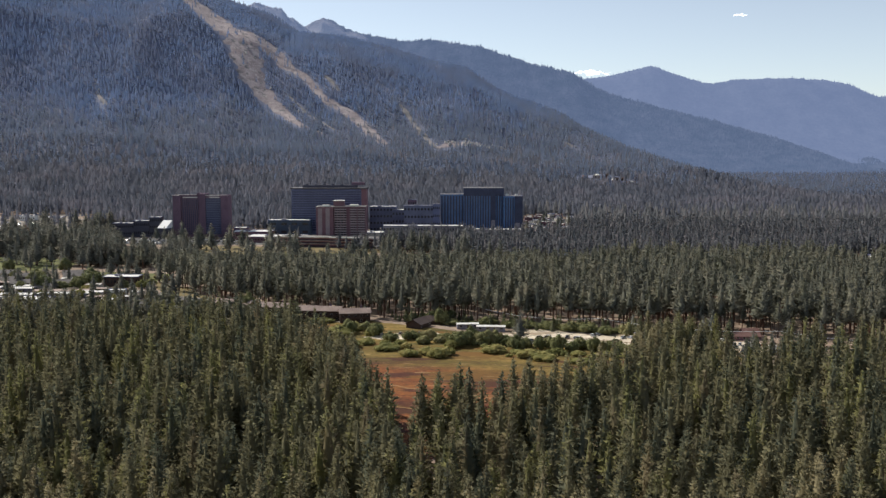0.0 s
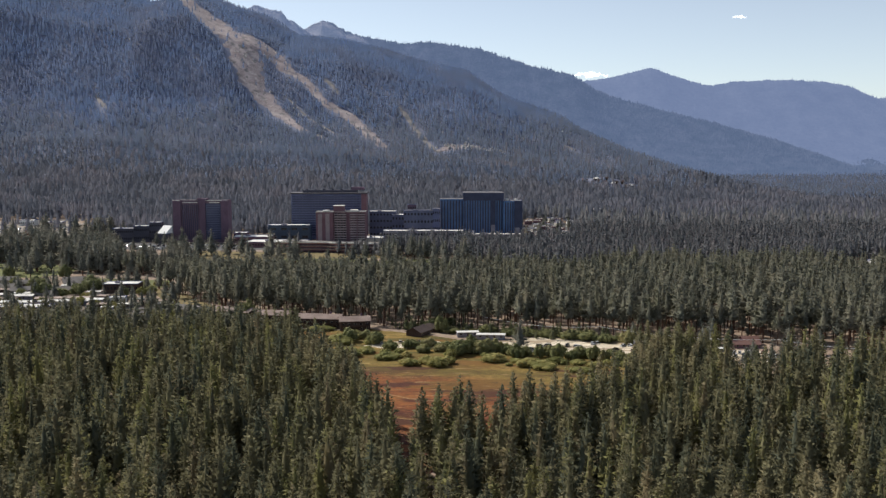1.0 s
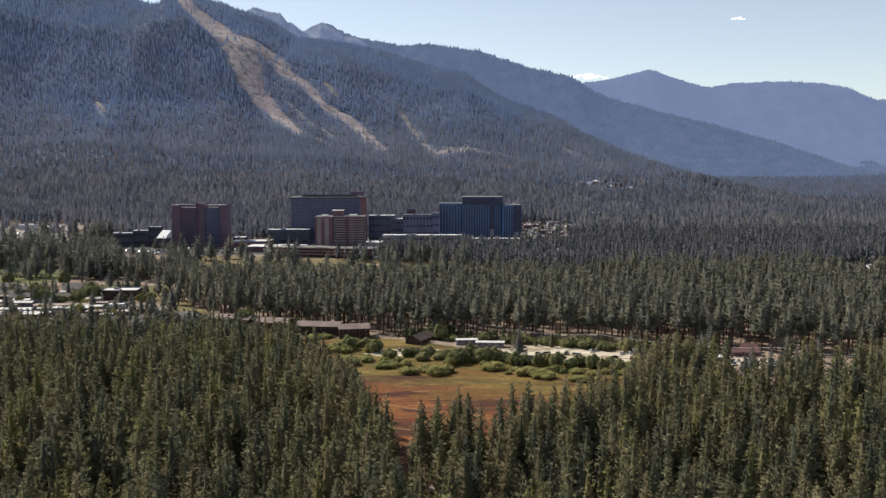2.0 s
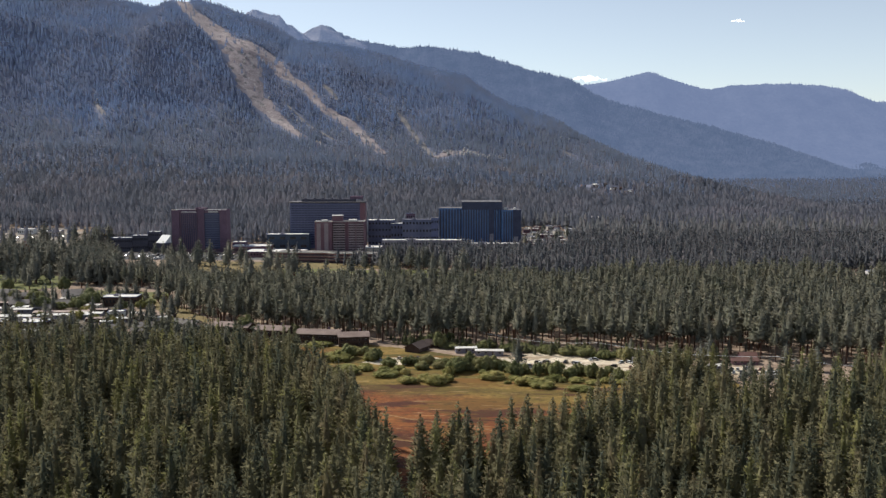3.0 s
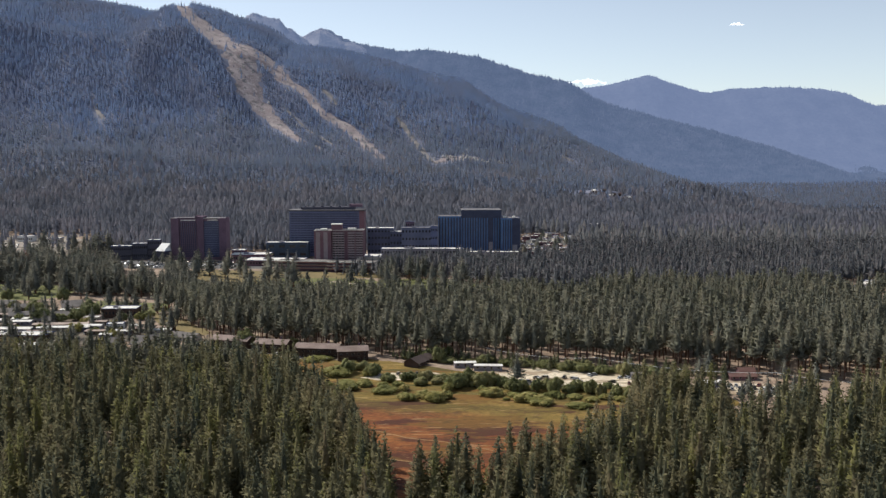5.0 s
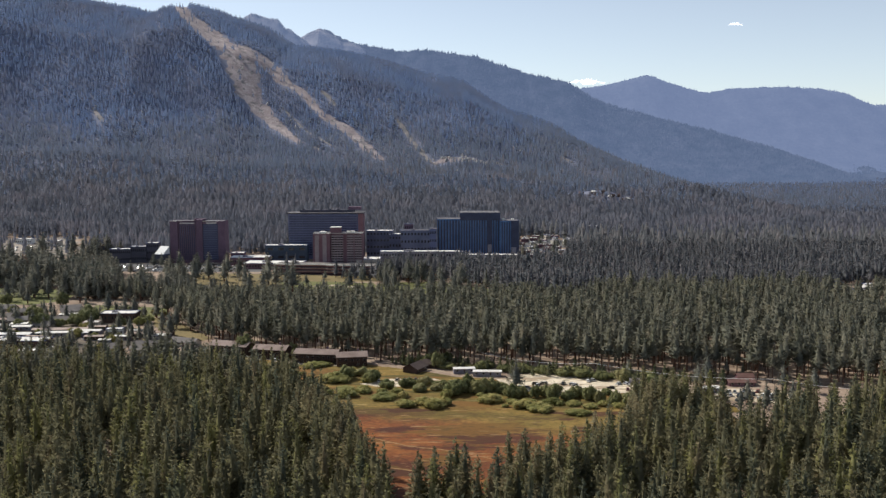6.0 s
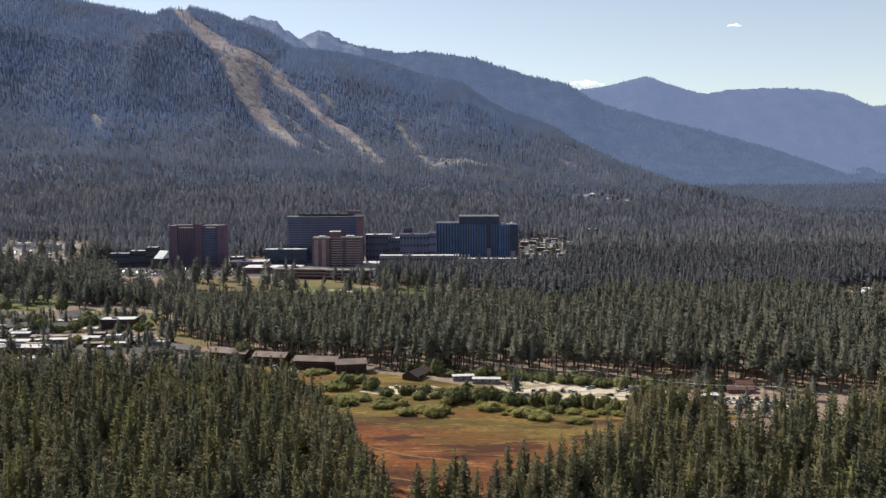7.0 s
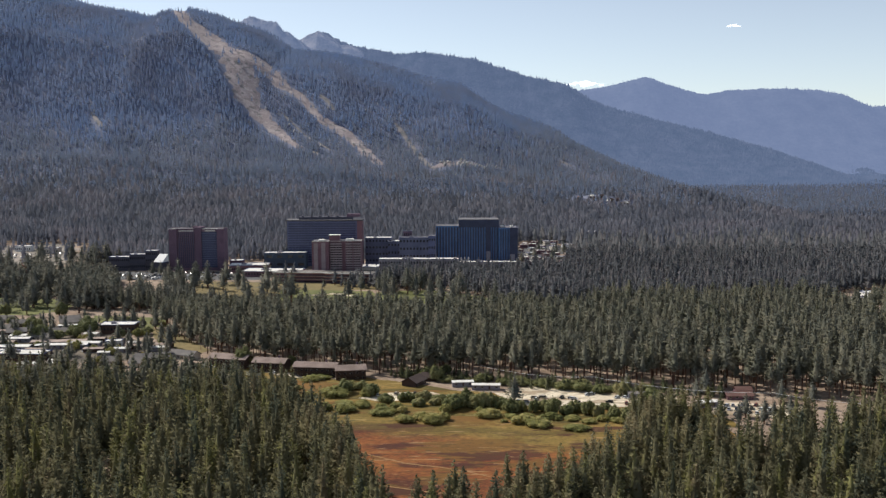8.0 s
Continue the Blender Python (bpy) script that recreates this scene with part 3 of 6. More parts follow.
# cleared ski runs and rock scars on the mountain: x, y, half width
RUNS = [
    [(-775, 2960, 22), (-750, 2808, 22), (-718, 2751, 27), (-676, 2700, 44), (-638, 2661, 50), (-603, 2610, 48), (-563, 2573, 45), (-532, 2544, 48), (-517, 2512, 45), (-507, 2485, 43), (-496, 2458, 40), (-476, 2415, 35), (-443, 2374, 25), (-411, 2339, 18), (-372, 2296, 16), (-345, 2257, 12), (-320, 2224, 7)],
    [(-530, 2612, 14), (-497, 2593, 32), (-468, 2581, 36), (-443, 2544, 27), (-420, 2515, 22), (-393, 2489, 13), (-356, 2464, 11), (-333, 2434, 12), (-310, 2399, 11), (-288, 2369, 11), (-251, 2342, 15), (-217, 2316, 17), (-190, 2274, 18), (-167, 2226, 16), (-144, 2183, 13), (-128, 2161, 8)],
    [(-109, 2404, 5), (-91, 2370, 7), (-73, 2326, 7), (-54, 2274, 8), (-33, 2204, 9), (-19, 2172, 5)],
    [(-16, 2162, 8), (5, 2178, 13), (25, 2192, 17), (57, 2196, 14), (90, 2200, 11), (108, 2192, 6)],
    [(-390, 2388, 2.4), (-381, 2378, 2.2), (-310, 2293, 2.2), (-239, 2208, 2.2)],
    [(-820, 2278, 5), (-796, 2246, 7), (-775, 2210, 4)],
    [(-302, 2468, 4), (-280, 2444, 5), (-258, 2410, 4)],
    [(122, 2224, 5), (139, 2210, 6), (157, 2216, 4)],
    [(-287, 2208, 5), (-271, 2188, 6)],
    [(296, 2328, 6), (320, 2300, 6)],
]


def drape(line, mat, label, name="ski_run", category="ski run"):
    """A strip laid over the slope."""
    pts = []
    for (x0, y0, w0), (x1, y1, w1) in zip(line, line[1:]):
        n = max(1, int(math.hypot(x1 - x0, y1 - y0) / 8))
        pts += [(x0 + (x1 - x0) * i / n, y0 + (y1 - y0) * i / n, w0 + (w1 - w0) * i / n) for i in range(n)]
    pts.append(line[-1])
    p = np.array(pts)
    d = np.gradient(p[:, :2], axis=0)
    d /= np.linalg.norm(d, axis=1)[:, None]
    ragged = 1 + 0.18 * np.sin(np.arange(len(p)) * 0.9 + p[0, 0]) + 0.12 * np.sin(np.arange(len(p)) * 2.3)
    u = np.linspace(-1, 1, 9)
    X = p[:, :1] - d[:, 1:] * (p[:, 2] * ragged)[:, None] * u
    Y = p[:, 1:2] + d[:, :1] * (p[:, 2] * ragged)[:, None] * u
    v = np.stack([X.ravel(), Y.ravel(), (height(X, Y) + 1.3 - 1.6 * np.abs(u) ** 6).ravel()], 1)
    q = (np.arange(len(p) - 1)[:, None] * 9 + np.arange(8)).ravel()
    t = np.concatenate([np.stack([q, q + 9, q + 10], 1), np.stack([q, q + 10, q + 1], 1)])
    return tagged(new(name, arrays_mesh(name, v, t, np.zeros(len(t)), [mat])), label, category, kind="structure")


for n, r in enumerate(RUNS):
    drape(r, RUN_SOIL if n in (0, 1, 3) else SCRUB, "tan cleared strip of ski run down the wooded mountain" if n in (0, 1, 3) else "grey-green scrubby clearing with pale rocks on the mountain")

drape([(126, 1150, 24), (130, 1250, 30), (150, 1350, 36), (158, 1415, 20)], ASPHALT, "asphalt car park among shops beyond the blue hotel", "car_park", "car park")
drape([(-505, 1205, 30), (-545, 1270, 62), (-580, 1340, 68), (-600, 1405, 60)], GRAVEL_GREY, "pale cleared ground with parked cars in the forest", "forest_clearing", "yard")

# ---- conifers: patterns of unit height, copied into woods ----


def trunk_shape(sides, top):
    a = np.arange(sides) * 2 * np.pi / sides
    rows = [np.stack([np.cos(a) * r, np.sin(a) * r, np.full(sides, z)], 1) for z, r in ((-0.02, 0.013), (0.3, 0.0095), (top, 0.002))]
    v, t = np.concatenate(rows), []
    for k in range(2):
        for i in range(sides):
            j = (i + 1) % sides
            t += [(k * sides + i, k * sides + j, k * sides + sides + j), (k * sides + i, k * sides + sides + j, k * sides + sides + i)]
    return v, np.array(t)


def crown_radius(z, low, taper=0.80):
    """Half width of the crown at a height: fullest a third up, drawn to a blunt point."""
    k = np.clip((z - low) / (1 - low), 0, 1)
    return 0.132 * np.minimum(1, 0.66 + 1.6 * k) * (1 - k) ** taper + 0.002


def crown_normals(v, up, seed, jitter):
    """Normals that swell outwards from the stem, so that a crown is lit as one body; each group of three turned a little."""
    rng = np.random.default_rng(seed)
    n = np.stack([v[:, 0], v[:, 1], np.zeros(len(v))], 1)
    n /= np.linalg.norm(n, axis=1)[:, None] + 1e-6
    n = n * (1 - up) + np.array([0, 0, up]) + np.repeat(rng.normal(0, jitter, (len(v) // 3 + 1, 3)), 3, axis=0)[:len(v)]
    return n / np.linalg.norm(n, axis=1)[:, None]


def tufted(seed, low, count, size, up=0.30, jitter=0.48, sides=6, lean=0.30, taper=0.80):
    """A crown of upturned needle sprays over a dense inner body, uneven in outline and layered by its whorls."""
    rng = np.random.default_rng(seed)
    z = low + (1 - low) * rng.uniform(0, 1, count * 6)
    z = z[rng.uniform(0, 0.14, len(z)) < crown_radius(z, low, taper) + 0.026][:count]
    m = len(z)
    a = rng.uniform(0, 6.283, m)
    whorls, p1, p2 = rng.integers(9, 13), rng.uniform(0, 6.28), rng.uniform(0, 6.28)
    lump = 1 + 0.13 * np.sin(2 * a + p1 + 9 * z) + 0.10 * np.sin(3 * a + p2 - 14 * z) + 0.12 * np.sin(whorls * 6.283 * z + np.sin(a * 2 + p1))
    r = crown_radius(z, low, taper) * lump * rng.uniform(0.62, 1.10, m)
    out = np.stack([np.cos(a), np.sin(a), np.zeros(m)], 1)
    side = np.stack([-np.sin(a), np.cos(a), np.zeros(m)], 1)
    c = out * r[:, None] + np.array([0, 0, 1]) * z[:, None]
    n = size * rng.uniform(0.65, 1.3, m) * (0.45 + 0.55 * ((1 - z) / (1 - low)) ** 0.5)
    d = out * rng.uniform(0.2, 0.9, m)[:, None] + side * rng.uniform(-0.55, 0.55, m)[:, None] + np.array([0, 0, 1]) * rng.uniform(-0.15, 1.0, m)[:, None]
    d *= (n / np.linalg.norm(d, axis=1))[:, None]
    w = np.cross(out + np.array([0, 0, 0.3]), d)
    w *= (n * lean / np.linalg.norm(w, axis=1))[:, None]
    c[:, 2] = np.minimum(c[:, 2], 0.985)
    v = np.stack([c - d * 0.45 - w, c - d * 0.45 + w, c + d * 0.62], 1).reshape(-1, 3)
    t = np.arange(3 * m).reshape(-1, 3)
    face = np.cross(v[1::3] - v[0::3], v[2::3] - v[0::3])
    back = np.einsum("ij,ij->i", face, out + np.array([0, 0, 0.4])) < 0
    t[back] = t[back][:, ::-1]
    rings = low + (0.985 - low) * np.array([0.0, 0.12, 0.36, 0.62, 0.84])
    core, k0 = [], len(v)
    for q, z0 in enumerate(rings):
        g = np.arange(sides) * 6.283 / sides + q * 0.5
        rr = crown_radius(z0, low, taper) * rng.uniform(0.44, 0.70, sides) * (0.35, 1.0, 0.95, 0.75, 0.42)[q]
        core.append(np.stack([np.cos(g) * rr, np.sin(g) * rr, z0 + rng.uniform(-0.015, 0.015, sides)], 1))
    core.append(np.array([[0, 0, 0.93]]))
    ct = []
    for q in range(4):
        for p in range(sides):
            e, f = k0 + q * sides + p, k0 + q * sides + (p + 1) % sides
            ct += [(e, f, f + sides), (e, f + sides, e + sides)]
    ct += [(k0 + 4 * sides + p, k0 + 4 * sides + (p + 1) % sides, k0 + 5 * sides) for p in range(sides)]
    body = np.concatenate(core)
    normals = np.concatenate([crown_normals(v, up, seed, jitter), crown_normals(body, up, seed, 0.2)])
    return np.concatenate([v, body]), np.concatenate([t, np.array(ct)]), normals


def tiered(seed, low, tiers, points, up=0.6):
    """A crown of ragged drooping skirts, for trees farther off."""
    rng = np.random.default_rng(seed)
    v, t = [], []
    for k in range(tiers):
        z0 = low + (1 - low) * k / tiers
        z1 = min(1.0, z0 + (1 - low) / tiers * rng.uniform(1.7, 2.3)) if k < tiers - 1 else 1.0
        i = len(v)
        off = rng.uniform(-0.012, 0.012, 2)
        v.append((off[0] * 0.4, off[1] * 0.4, z1))
        for p in range(2 * points):
            a = np.pi * p / points + rng.uniform(-0.2, 0.2)
            r = crown_radius(z0, low) * (rng.uniform(0.85, 1.3) if p % 2 else rng.uniform(0.65, 0.9))
            v.append((np.cos(a) * r + off[0], np.sin(a) * r + off[1], z0 + rng.uniform(-0.02, 0.02)))
        for p in range(2 * points):
            t.append((i, i + 1 + p, i + 1 + (p + 1) % (2 * points)))
    v = np.array(v)
    return v, np.array(t), crown_normals(v, up, seed, 0.08)


def with_trunk(crown, sides=4, top=0.8):
    v, t, n = crown
    tv, tt = trunk_shape(sides, top)
    return np.concatenate([v, tv]), np.concatenate([t, tt + len(v)]), np.concatenate([np.zeros(len(t)), np.ones(len(tt))]), np.concatenate([n, crown_normals(tv, 0.0, 0, 0.0)])


def bare(crown):
    v, t, n = crown
    return v, t, np.zeros(len(t)), n


def wood(name, patterns, x, y, h, wide, mats, label):
    """A whole stretch of trees as one mesh: pattern by pattern, turned and scaled at each place."""
    rng = np.random.default_rng(len(x))
    kind = rng.integers(0, len(patterns), len(x))
    z = height(x, y)
    V, T, S, N, n = [], [], [], [], 0
    for k, (pv, pt, ps, pn) in enumerate(patterns):
        i = np.flatnonzero(kind == k)
        if not len(i):
            continue
        a = rng.uniform(0, 6.283, len(i))[:, None]
        sx = (h[i] * wide[i])[:, None]
        X = (pv[:, 0] * np.cos(a) - pv[:, 1] * np.sin(a)) * sx + x[i][:, None]
        Y = (pv[:, 0] * np.sin(a) + pv[:, 1] * np.cos(a)) * sx + y[i][:, None]
        lean = rng.normal(0, 0.012, (2, len(i)))[:, :, None] * h[i][:, None]
        X, Y = X + lean[0] * pv[:, 2] ** 2, Y + lean[1] * pv[:, 2] ** 2
        Z = pv[:, 2] * h[i][:, None] + z[i][:, None]
        V.append(np.stack([X, Y, Z], 2).reshape(-1, 3))
        T.append((pt[None] + (np.arange(len(i)) * len(pv))[:, None, None] + n).reshape(-1, 3))
        S.append(np.tile(ps, len(i)))
        N.append(np.stack([pn[:, 0] * np.cos(a) - pn[:, 1] * np.sin(a), pn[:, 0] * np.sin(a) + pn[:, 1] * np.cos(a), pn[:, 2] + 0 * a], 2).reshape(-1, 3))
        n += len(i) * len(pv)
    ob = new(name, arrays_mesh(name, np.concatenate(V), np.concatenate(T), np.concatenate(S), mats, np.concatenate(N)))
    return tagged(ob, label, "forest", kind="stuff")


def scatter(seed, x0, x1, y0, y1, step, keep=1.0):
    """Places on a shaken grid."""
    rng = np.random.default_rng(seed)
    X, Y = np.meshgrid(np.arange(x0, x1, step), np.arange(y0, y1, step))
    x = (X + (np.arange(X.shape[0]) % 2)[:, None] * step / 2).ravel()
    y = Y.ravel()
    x, y = x + rng.uniform(-0.48, 0.48, len(x)) * step, y + rng.uniform(-0.48, 0.48, len(y)) * step
    k = rng.uniform(0, 1, len(x)) < keep
    return x[k], y[k]


def tall(seed, n, mean, spread, lo, hi, young=0.15):
    rng = np.random.default_rng(seed)
    h = np.clip(rng.normal(mean, spread, n), lo, hi)
    return np.where(rng.uniform(0, 1, n) < young, h * rng.uniform(0.4, 0.7, n), h), rng.uniform(0.85, 1.3, n)


def in_view(x, y, margin):
    """The wedge of land ahead, with a margin either side."""
    return np.abs(x) < y * 0.49 + margin


# open land where no forest stands
OPEN_NEAR = [(-420, 552), (-230, 550), (-150, 550), (-117, 536), (-95, 518), (-70, 480), (-50, 432), (-38, 392), (-24, 352), (-17, 322), (-16, 300), (-11.5, 282), (-8.5, 300), (-9, 322), (0, 322), (26, 334), (54, 344), (72, 372), (94, 412), (104, 440), (115, 440), (118, 405), (146, 405), (164, 446), (240, 448), (420, 448)]
BAND_FRONT = [(420, 520), (256, 530), (205, 540), (162, 560), (114, 572), (80, 581), (45, 588), (-6, 598), (-36, 604), (-52, 610), (-84, 620), (-112, 634), (-140, 648), (-164, 664), (-186, 700), (-236, 775), (-222, 830), (-300, 860), (-440, 900), (-600, 900), (-600, 496)]
CLEARING = OPEN_NEAR + BAND_FRONT
FAIRWAYS = [
    [(-285, 1068), (-180, 1062), (-118, 1020), (-66, 980), (-60, 835), (-120, 835), (-170, 850), (-200, 925), (-258, 950)],
    [(-62, 976), (-6, 985), (44, 935), (60, 905), (46, 830), (-62, 830)],
    [(92, 862), (140, 866), (134, 790), (96, 790)], [(350, 895), (390, 890), (376, 800), (350, 800)],
]
TOWN = [(-440, 1065), (-160, 1060), (-140, 1020), (-60, 1020), (-50, 1080), (110, 1095), (120, 1230), (-60, 1260), (-200, 1250), (-440, 1240)]
TOWN_BACK = [(100, 1125), (104, 1350), (130, 1425), (175, 1420), (205, 1360), (172, 1250), (150, 1125)]

# the nearest rows: each pine is a thing of its own
PATTERN_NEAR = [tufted(10 + k, lo, 900, 0.033, lean=0.34, taper=0.78) for k, lo in enumerate((0.20, 0.28, 0.16, 0.34, 0.26, 0.38, 0.22))]
TRUNK_NEAR = trunk_shape(7, 0.93)
pines = []
for cv, ct, cn in PATTERN_NEAR:
    t = thing("pine_tree", "tall slender dark green pine in dense forest", "tree", 0, 0, group="pines of the near forest")
    for nm, (v, tr), m, vn in (("trunk", TRUNK_NEAR, BARK, None), ("crown", (cv, ct), NEEDLES, cn)):
        o = new(nm, arrays_mesh(nm, v, tr, np.zeros(len(tr)), [m], vn))
        o.parent = t
    pines.append(t)


def plant(i, x, y, h, wide, turn):
    m = pose(x, y, 0, 0, 0, turn) @ Matrix.Diagonal((h * wide, h * wide, h, 1))
    src = pines[i % len(pines)]
    if i < len(pines):
        src.matrix_basis = m
    else:
        copy_thing(src, Matrix.Identity(4)).matrix_basis = m


nx_, ny_ = scatter(3, -330, 330, 190, 560, 7.2, 0.94)
k = in_view(nx_, ny_, 30) & ~inside(nx_, ny_, CLEARING) & ~((ny_ > 490) & (nx_ > 120))
k &= (nx_ < 8) | (np.random.default_rng(49).uniform(0, 1, len(nx_)) < 0.9)
nx_, ny_ = nx_[k], ny_[k]
nh, nw = tall(4, len(nx_), 32, 3.4, 23, 38, 0.2)
nh = np.where((ny_ > 470) & (nx_ < -50), nh * np.interp(ny_, [470, 520], [1.0, 0.82]), nh)
# pines that stand out against the meadow
EDGE = [(46, 344, 36), (56, 349, 36), (61, 348, 36), (-7, 311, 36), (-2, 307, 35), (4, 311, 36), (9, 316, 37), (13, 309, 35), (20, 315, 36), (25, 330, 37), (31, 333, 37), (40, 333, 36), (50, 339, 36), (60, 356, 37), (68, 369, 37), (78, 380, 36), (92, 401, 37), (106, 421, 37), (-37, 383, 36), (-42, 379, 37), (-33, 363, 34), (-47, 392, 35), (-27, 345, 33), (102, 425, 35), (108, 429, 37), (111, 419, 35), (97, 423, 33), (116, 416, 31), (120, 409, 29), (90, 413, 33), (84, 398, 34), (34, 322, 36), (37, 317, 35), (43, 326, 37), (46, 321, 35), (53, 331, 37), (57, 336, 36), (28, 320, 36), (23, 307, 34), (65, 350, 36), (63, 343, 35), (17, 303, 33), (71, 361, 36), (75, 367, 37), (82, 385, 36), (49, 330, 34), (87, 392, 35), (-40, 372, 37), (-35, 371, 36), (-44, 386, 37), (-39, 377, 36), (-49, 383, 36), (-45, 374, 37), (-52, 391, 36), (-55, 398, 36), (-50, 400, 36), (-31, 355, 35), (-34, 350, 36), (-29, 340, 34), (-38, 362, 36), (-42, 366, 36), (-58, 405, 36), (-62, 412, 36), (-56, 412, 35)] + [(92 + 4.3 * i, 436 + 5 * math.sin(i * 2.3), 33.5 + 1.8 * math.sin(i * 1.7)) for i in range(9)] + [(95 + 7 * i, 424 + 5 * math.sin(i * 1.3), 32 + 1.8 * math.sin(i * 2.7)) for i in range(6)] + [(103 + 5.1 * i, 398 + 4 * math.sin(i * 2.1), 30.5 + 1.5 * math.sin(i * 1.3)) for i in range(10)]
far = np.ones(len(nx_), bool)
for ex, ey, eh in EDGE:
    far &= np.hypot(nx_ - ex, ny_ - ey) > 5
nx_, ny_, nh, nw = nx_[far], ny_[far], nh[far], nw[far] * np.where(nx_[far] > 8, 1.06, 1.04)
order = np.argsort(ny_)
rng_ = np.random.default_rng(5)
single, rest = order[:280], order[280:]
for i, (ex, ey, eh) in enumerate(EDGE):
    plant(i, ex, ey, eh, 1.22, 77 * i)
for i, j in enumerate(single):
    plant(i + len(EDGE), nx_[j], ny_[j], nh[j], nw[j] * 1.06, rng_.uniform(0, 360))
NEAR_STUFF = [with_trunk(tufted(30 + k, lo, 290, 0.047, lean=0.32, taper=0.78), 5, 0.85) for k, lo in enumerate((0.18, 0.28, 0.24, 0.32, 0.16, 0.30))]
wood("near_forest", NEAR_STUFF, nx_[rest], ny_[rest], nh[rest], nw[rest], [NEEDLES, BARK], "dense forest of tall dark green pines")

# the belt beyond the meadow, up to the golf course and the hotels
bx, by = scatter(6, -600, 620, 500, 1260, 7.5, 0.92)
k = in_view(bx, by, 60) & ~inside(bx, by, CLEARING) & ~inside(bx, by, TOWN)
GLADES = [[(-690, 1420), (-505, 1415), (-418, 1075), (-520, 1060), (-600, 1240)], [(392, 950), (470, 950), (450, 830), (372, 830)]]
for p in FAIRWAYS + [TOWN_BACK] + GLADES:
    k &= ~inside(bx, by, p) | ((np.random.default_rng(45).uniform(0, 1, len(bx)) < 0.07) & inside(bx, by, GLADES[0]))
k &= ~inside(bx, by, [(-470, 950), (-375, 945), (-345, 860), (-470, 850)]) | (np.random.default_rng(47).uniform(0, 1, len(bx)) < 0.22)
bx, by = bx[k], by[k]
bh, bw = tall(7, len(bx), 27, 3.4, 18, 34, 0.15)
bh = bh * np.interp(by, [700, 950], [1.0, 0.8])
# a line of younger trees before the fairways
bh = np.where((bx > -260) & (bx < 115) & (by > 640) & (by < 860), np.minimum(bh, np.maximum(9, 147 * (1 - by / 965) + np.random.default_rng(50).uniform(-4, 2, len(bx)))), bh)
split = by < 860
BELT = [with_trunk(tufted(50 + k, lo, 112, 0.068, 0.38, 0.32, 5, 0.34), 4, 0.8) for k, lo in enumerate((0.36, 0.42, 0.30, 0.46, 0.24, 0.39))]
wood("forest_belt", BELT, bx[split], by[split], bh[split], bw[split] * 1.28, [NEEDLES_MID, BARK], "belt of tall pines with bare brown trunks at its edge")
west = ~split & (bx < -0.2 * by)
thin_out = west & (by > 930) & (np.random.default_rng(44).uniform(0, 1, len(bx)) > np.where(bx < -0.34 * by, 0.85, np.where((bx < -0.26 * by) & (bx > -0.29 * by), 0.4, 0.07)))
bx, by, bh, bw, split, west = (c[~thin_out] for c in (bx, by, bh, bw, split, west))
WEST = [with_trunk(tufted(55 + k, 0.07 + 0.02 * k, 130, 0.066, 0.38, 0.32, 5), 4, 0.8) for k in range(5)]
bh = np.where((bx > -0.345 * by) & (bx < -0.195 * by) & (by > 845), bh * 0.7, bh)
# low growth along the fairways, with a tall tree here and there
open_side = (bx > -0.26 * by) & (bx < -55) & (by >= 845) & (by < 965) & (np.random.default_rng(64).uniform(0, 1, len(bx)) > 0.08)
bh = np.where(open_side, np.minimum(bh, np.maximum(4.5, 120 * (1 - by / 965))), bh)
wood("forest_belt", WEST, bx[west], by[west], bh[west] * 1.2, bw[west] * 2.1, [NEEDLES_TOWN, BARK], "tall dark pines between the village and the hotels")
split |= west
BELT_FAR = [with_trunk(tufted(70 + k, lo, 38, 0.095, 0.45, 0.25, 4, 0.36), 3, 0.7) for k, lo in enumerate((0.1, 0.16, 0.06, 0.2, 0.12))]
wood("forest_belt", BELT_FAR, bx[~split], by[~split], bh[~split], bw[~split] * 1.6, [NEEDLES_OUT_HAZED, BARK], "pines between the golf course and the hotels")

# a few trees among the buildings and along the fairways
ox, oy = scatter(8, -440, 115, 790, 1235, 13, 0.55)
k = inside(ox, oy, TOWN) | inside(ox, oy, FAIRWAYS[0]) | inside(ox, oy, FAIRWAYS[1])
k &= (((oy > 985) & (oy < 1035) & (ox > -195)) | (np.random.default_rng(3).uniform(0, 1, len(ox)) < 0.44)) & ~((oy > 1020) & (ox > -175)) & ~((oy > 1140) & (ox < -250)) & ~((oy > 1100) & (ox > -235)) & ~((oy > 1058) & (ox < -190))
ox, oy = ox[k], oy[k]
k = ~((ox > -195) & (oy > 985)) | (np.random.default_rng(18).uniform(0, 1, len(ox)) < 0.35)
ox, oy = ox[k], oy[k]
k = ~((ox > -185) & (ox < -62) & (oy > 955))
ox, oy = ox[k], oy[k]
k = ~((ox < -0.175 * oy) & (oy > 880)) | (np.random.default_rng(62).uniform(0, 1, len(ox)) < 0.3)
ox, oy = ox[k], oy[k]
oh, ow = tall(9, len(ox), 25, 4, 15, 32, 0.2)
wood("scattered_pines", NEAR_STUFF, ox, oy, oh, ow * 1.9, [NEEDLES_TOWN, BARK], "scattered pines between car parks and fairways")

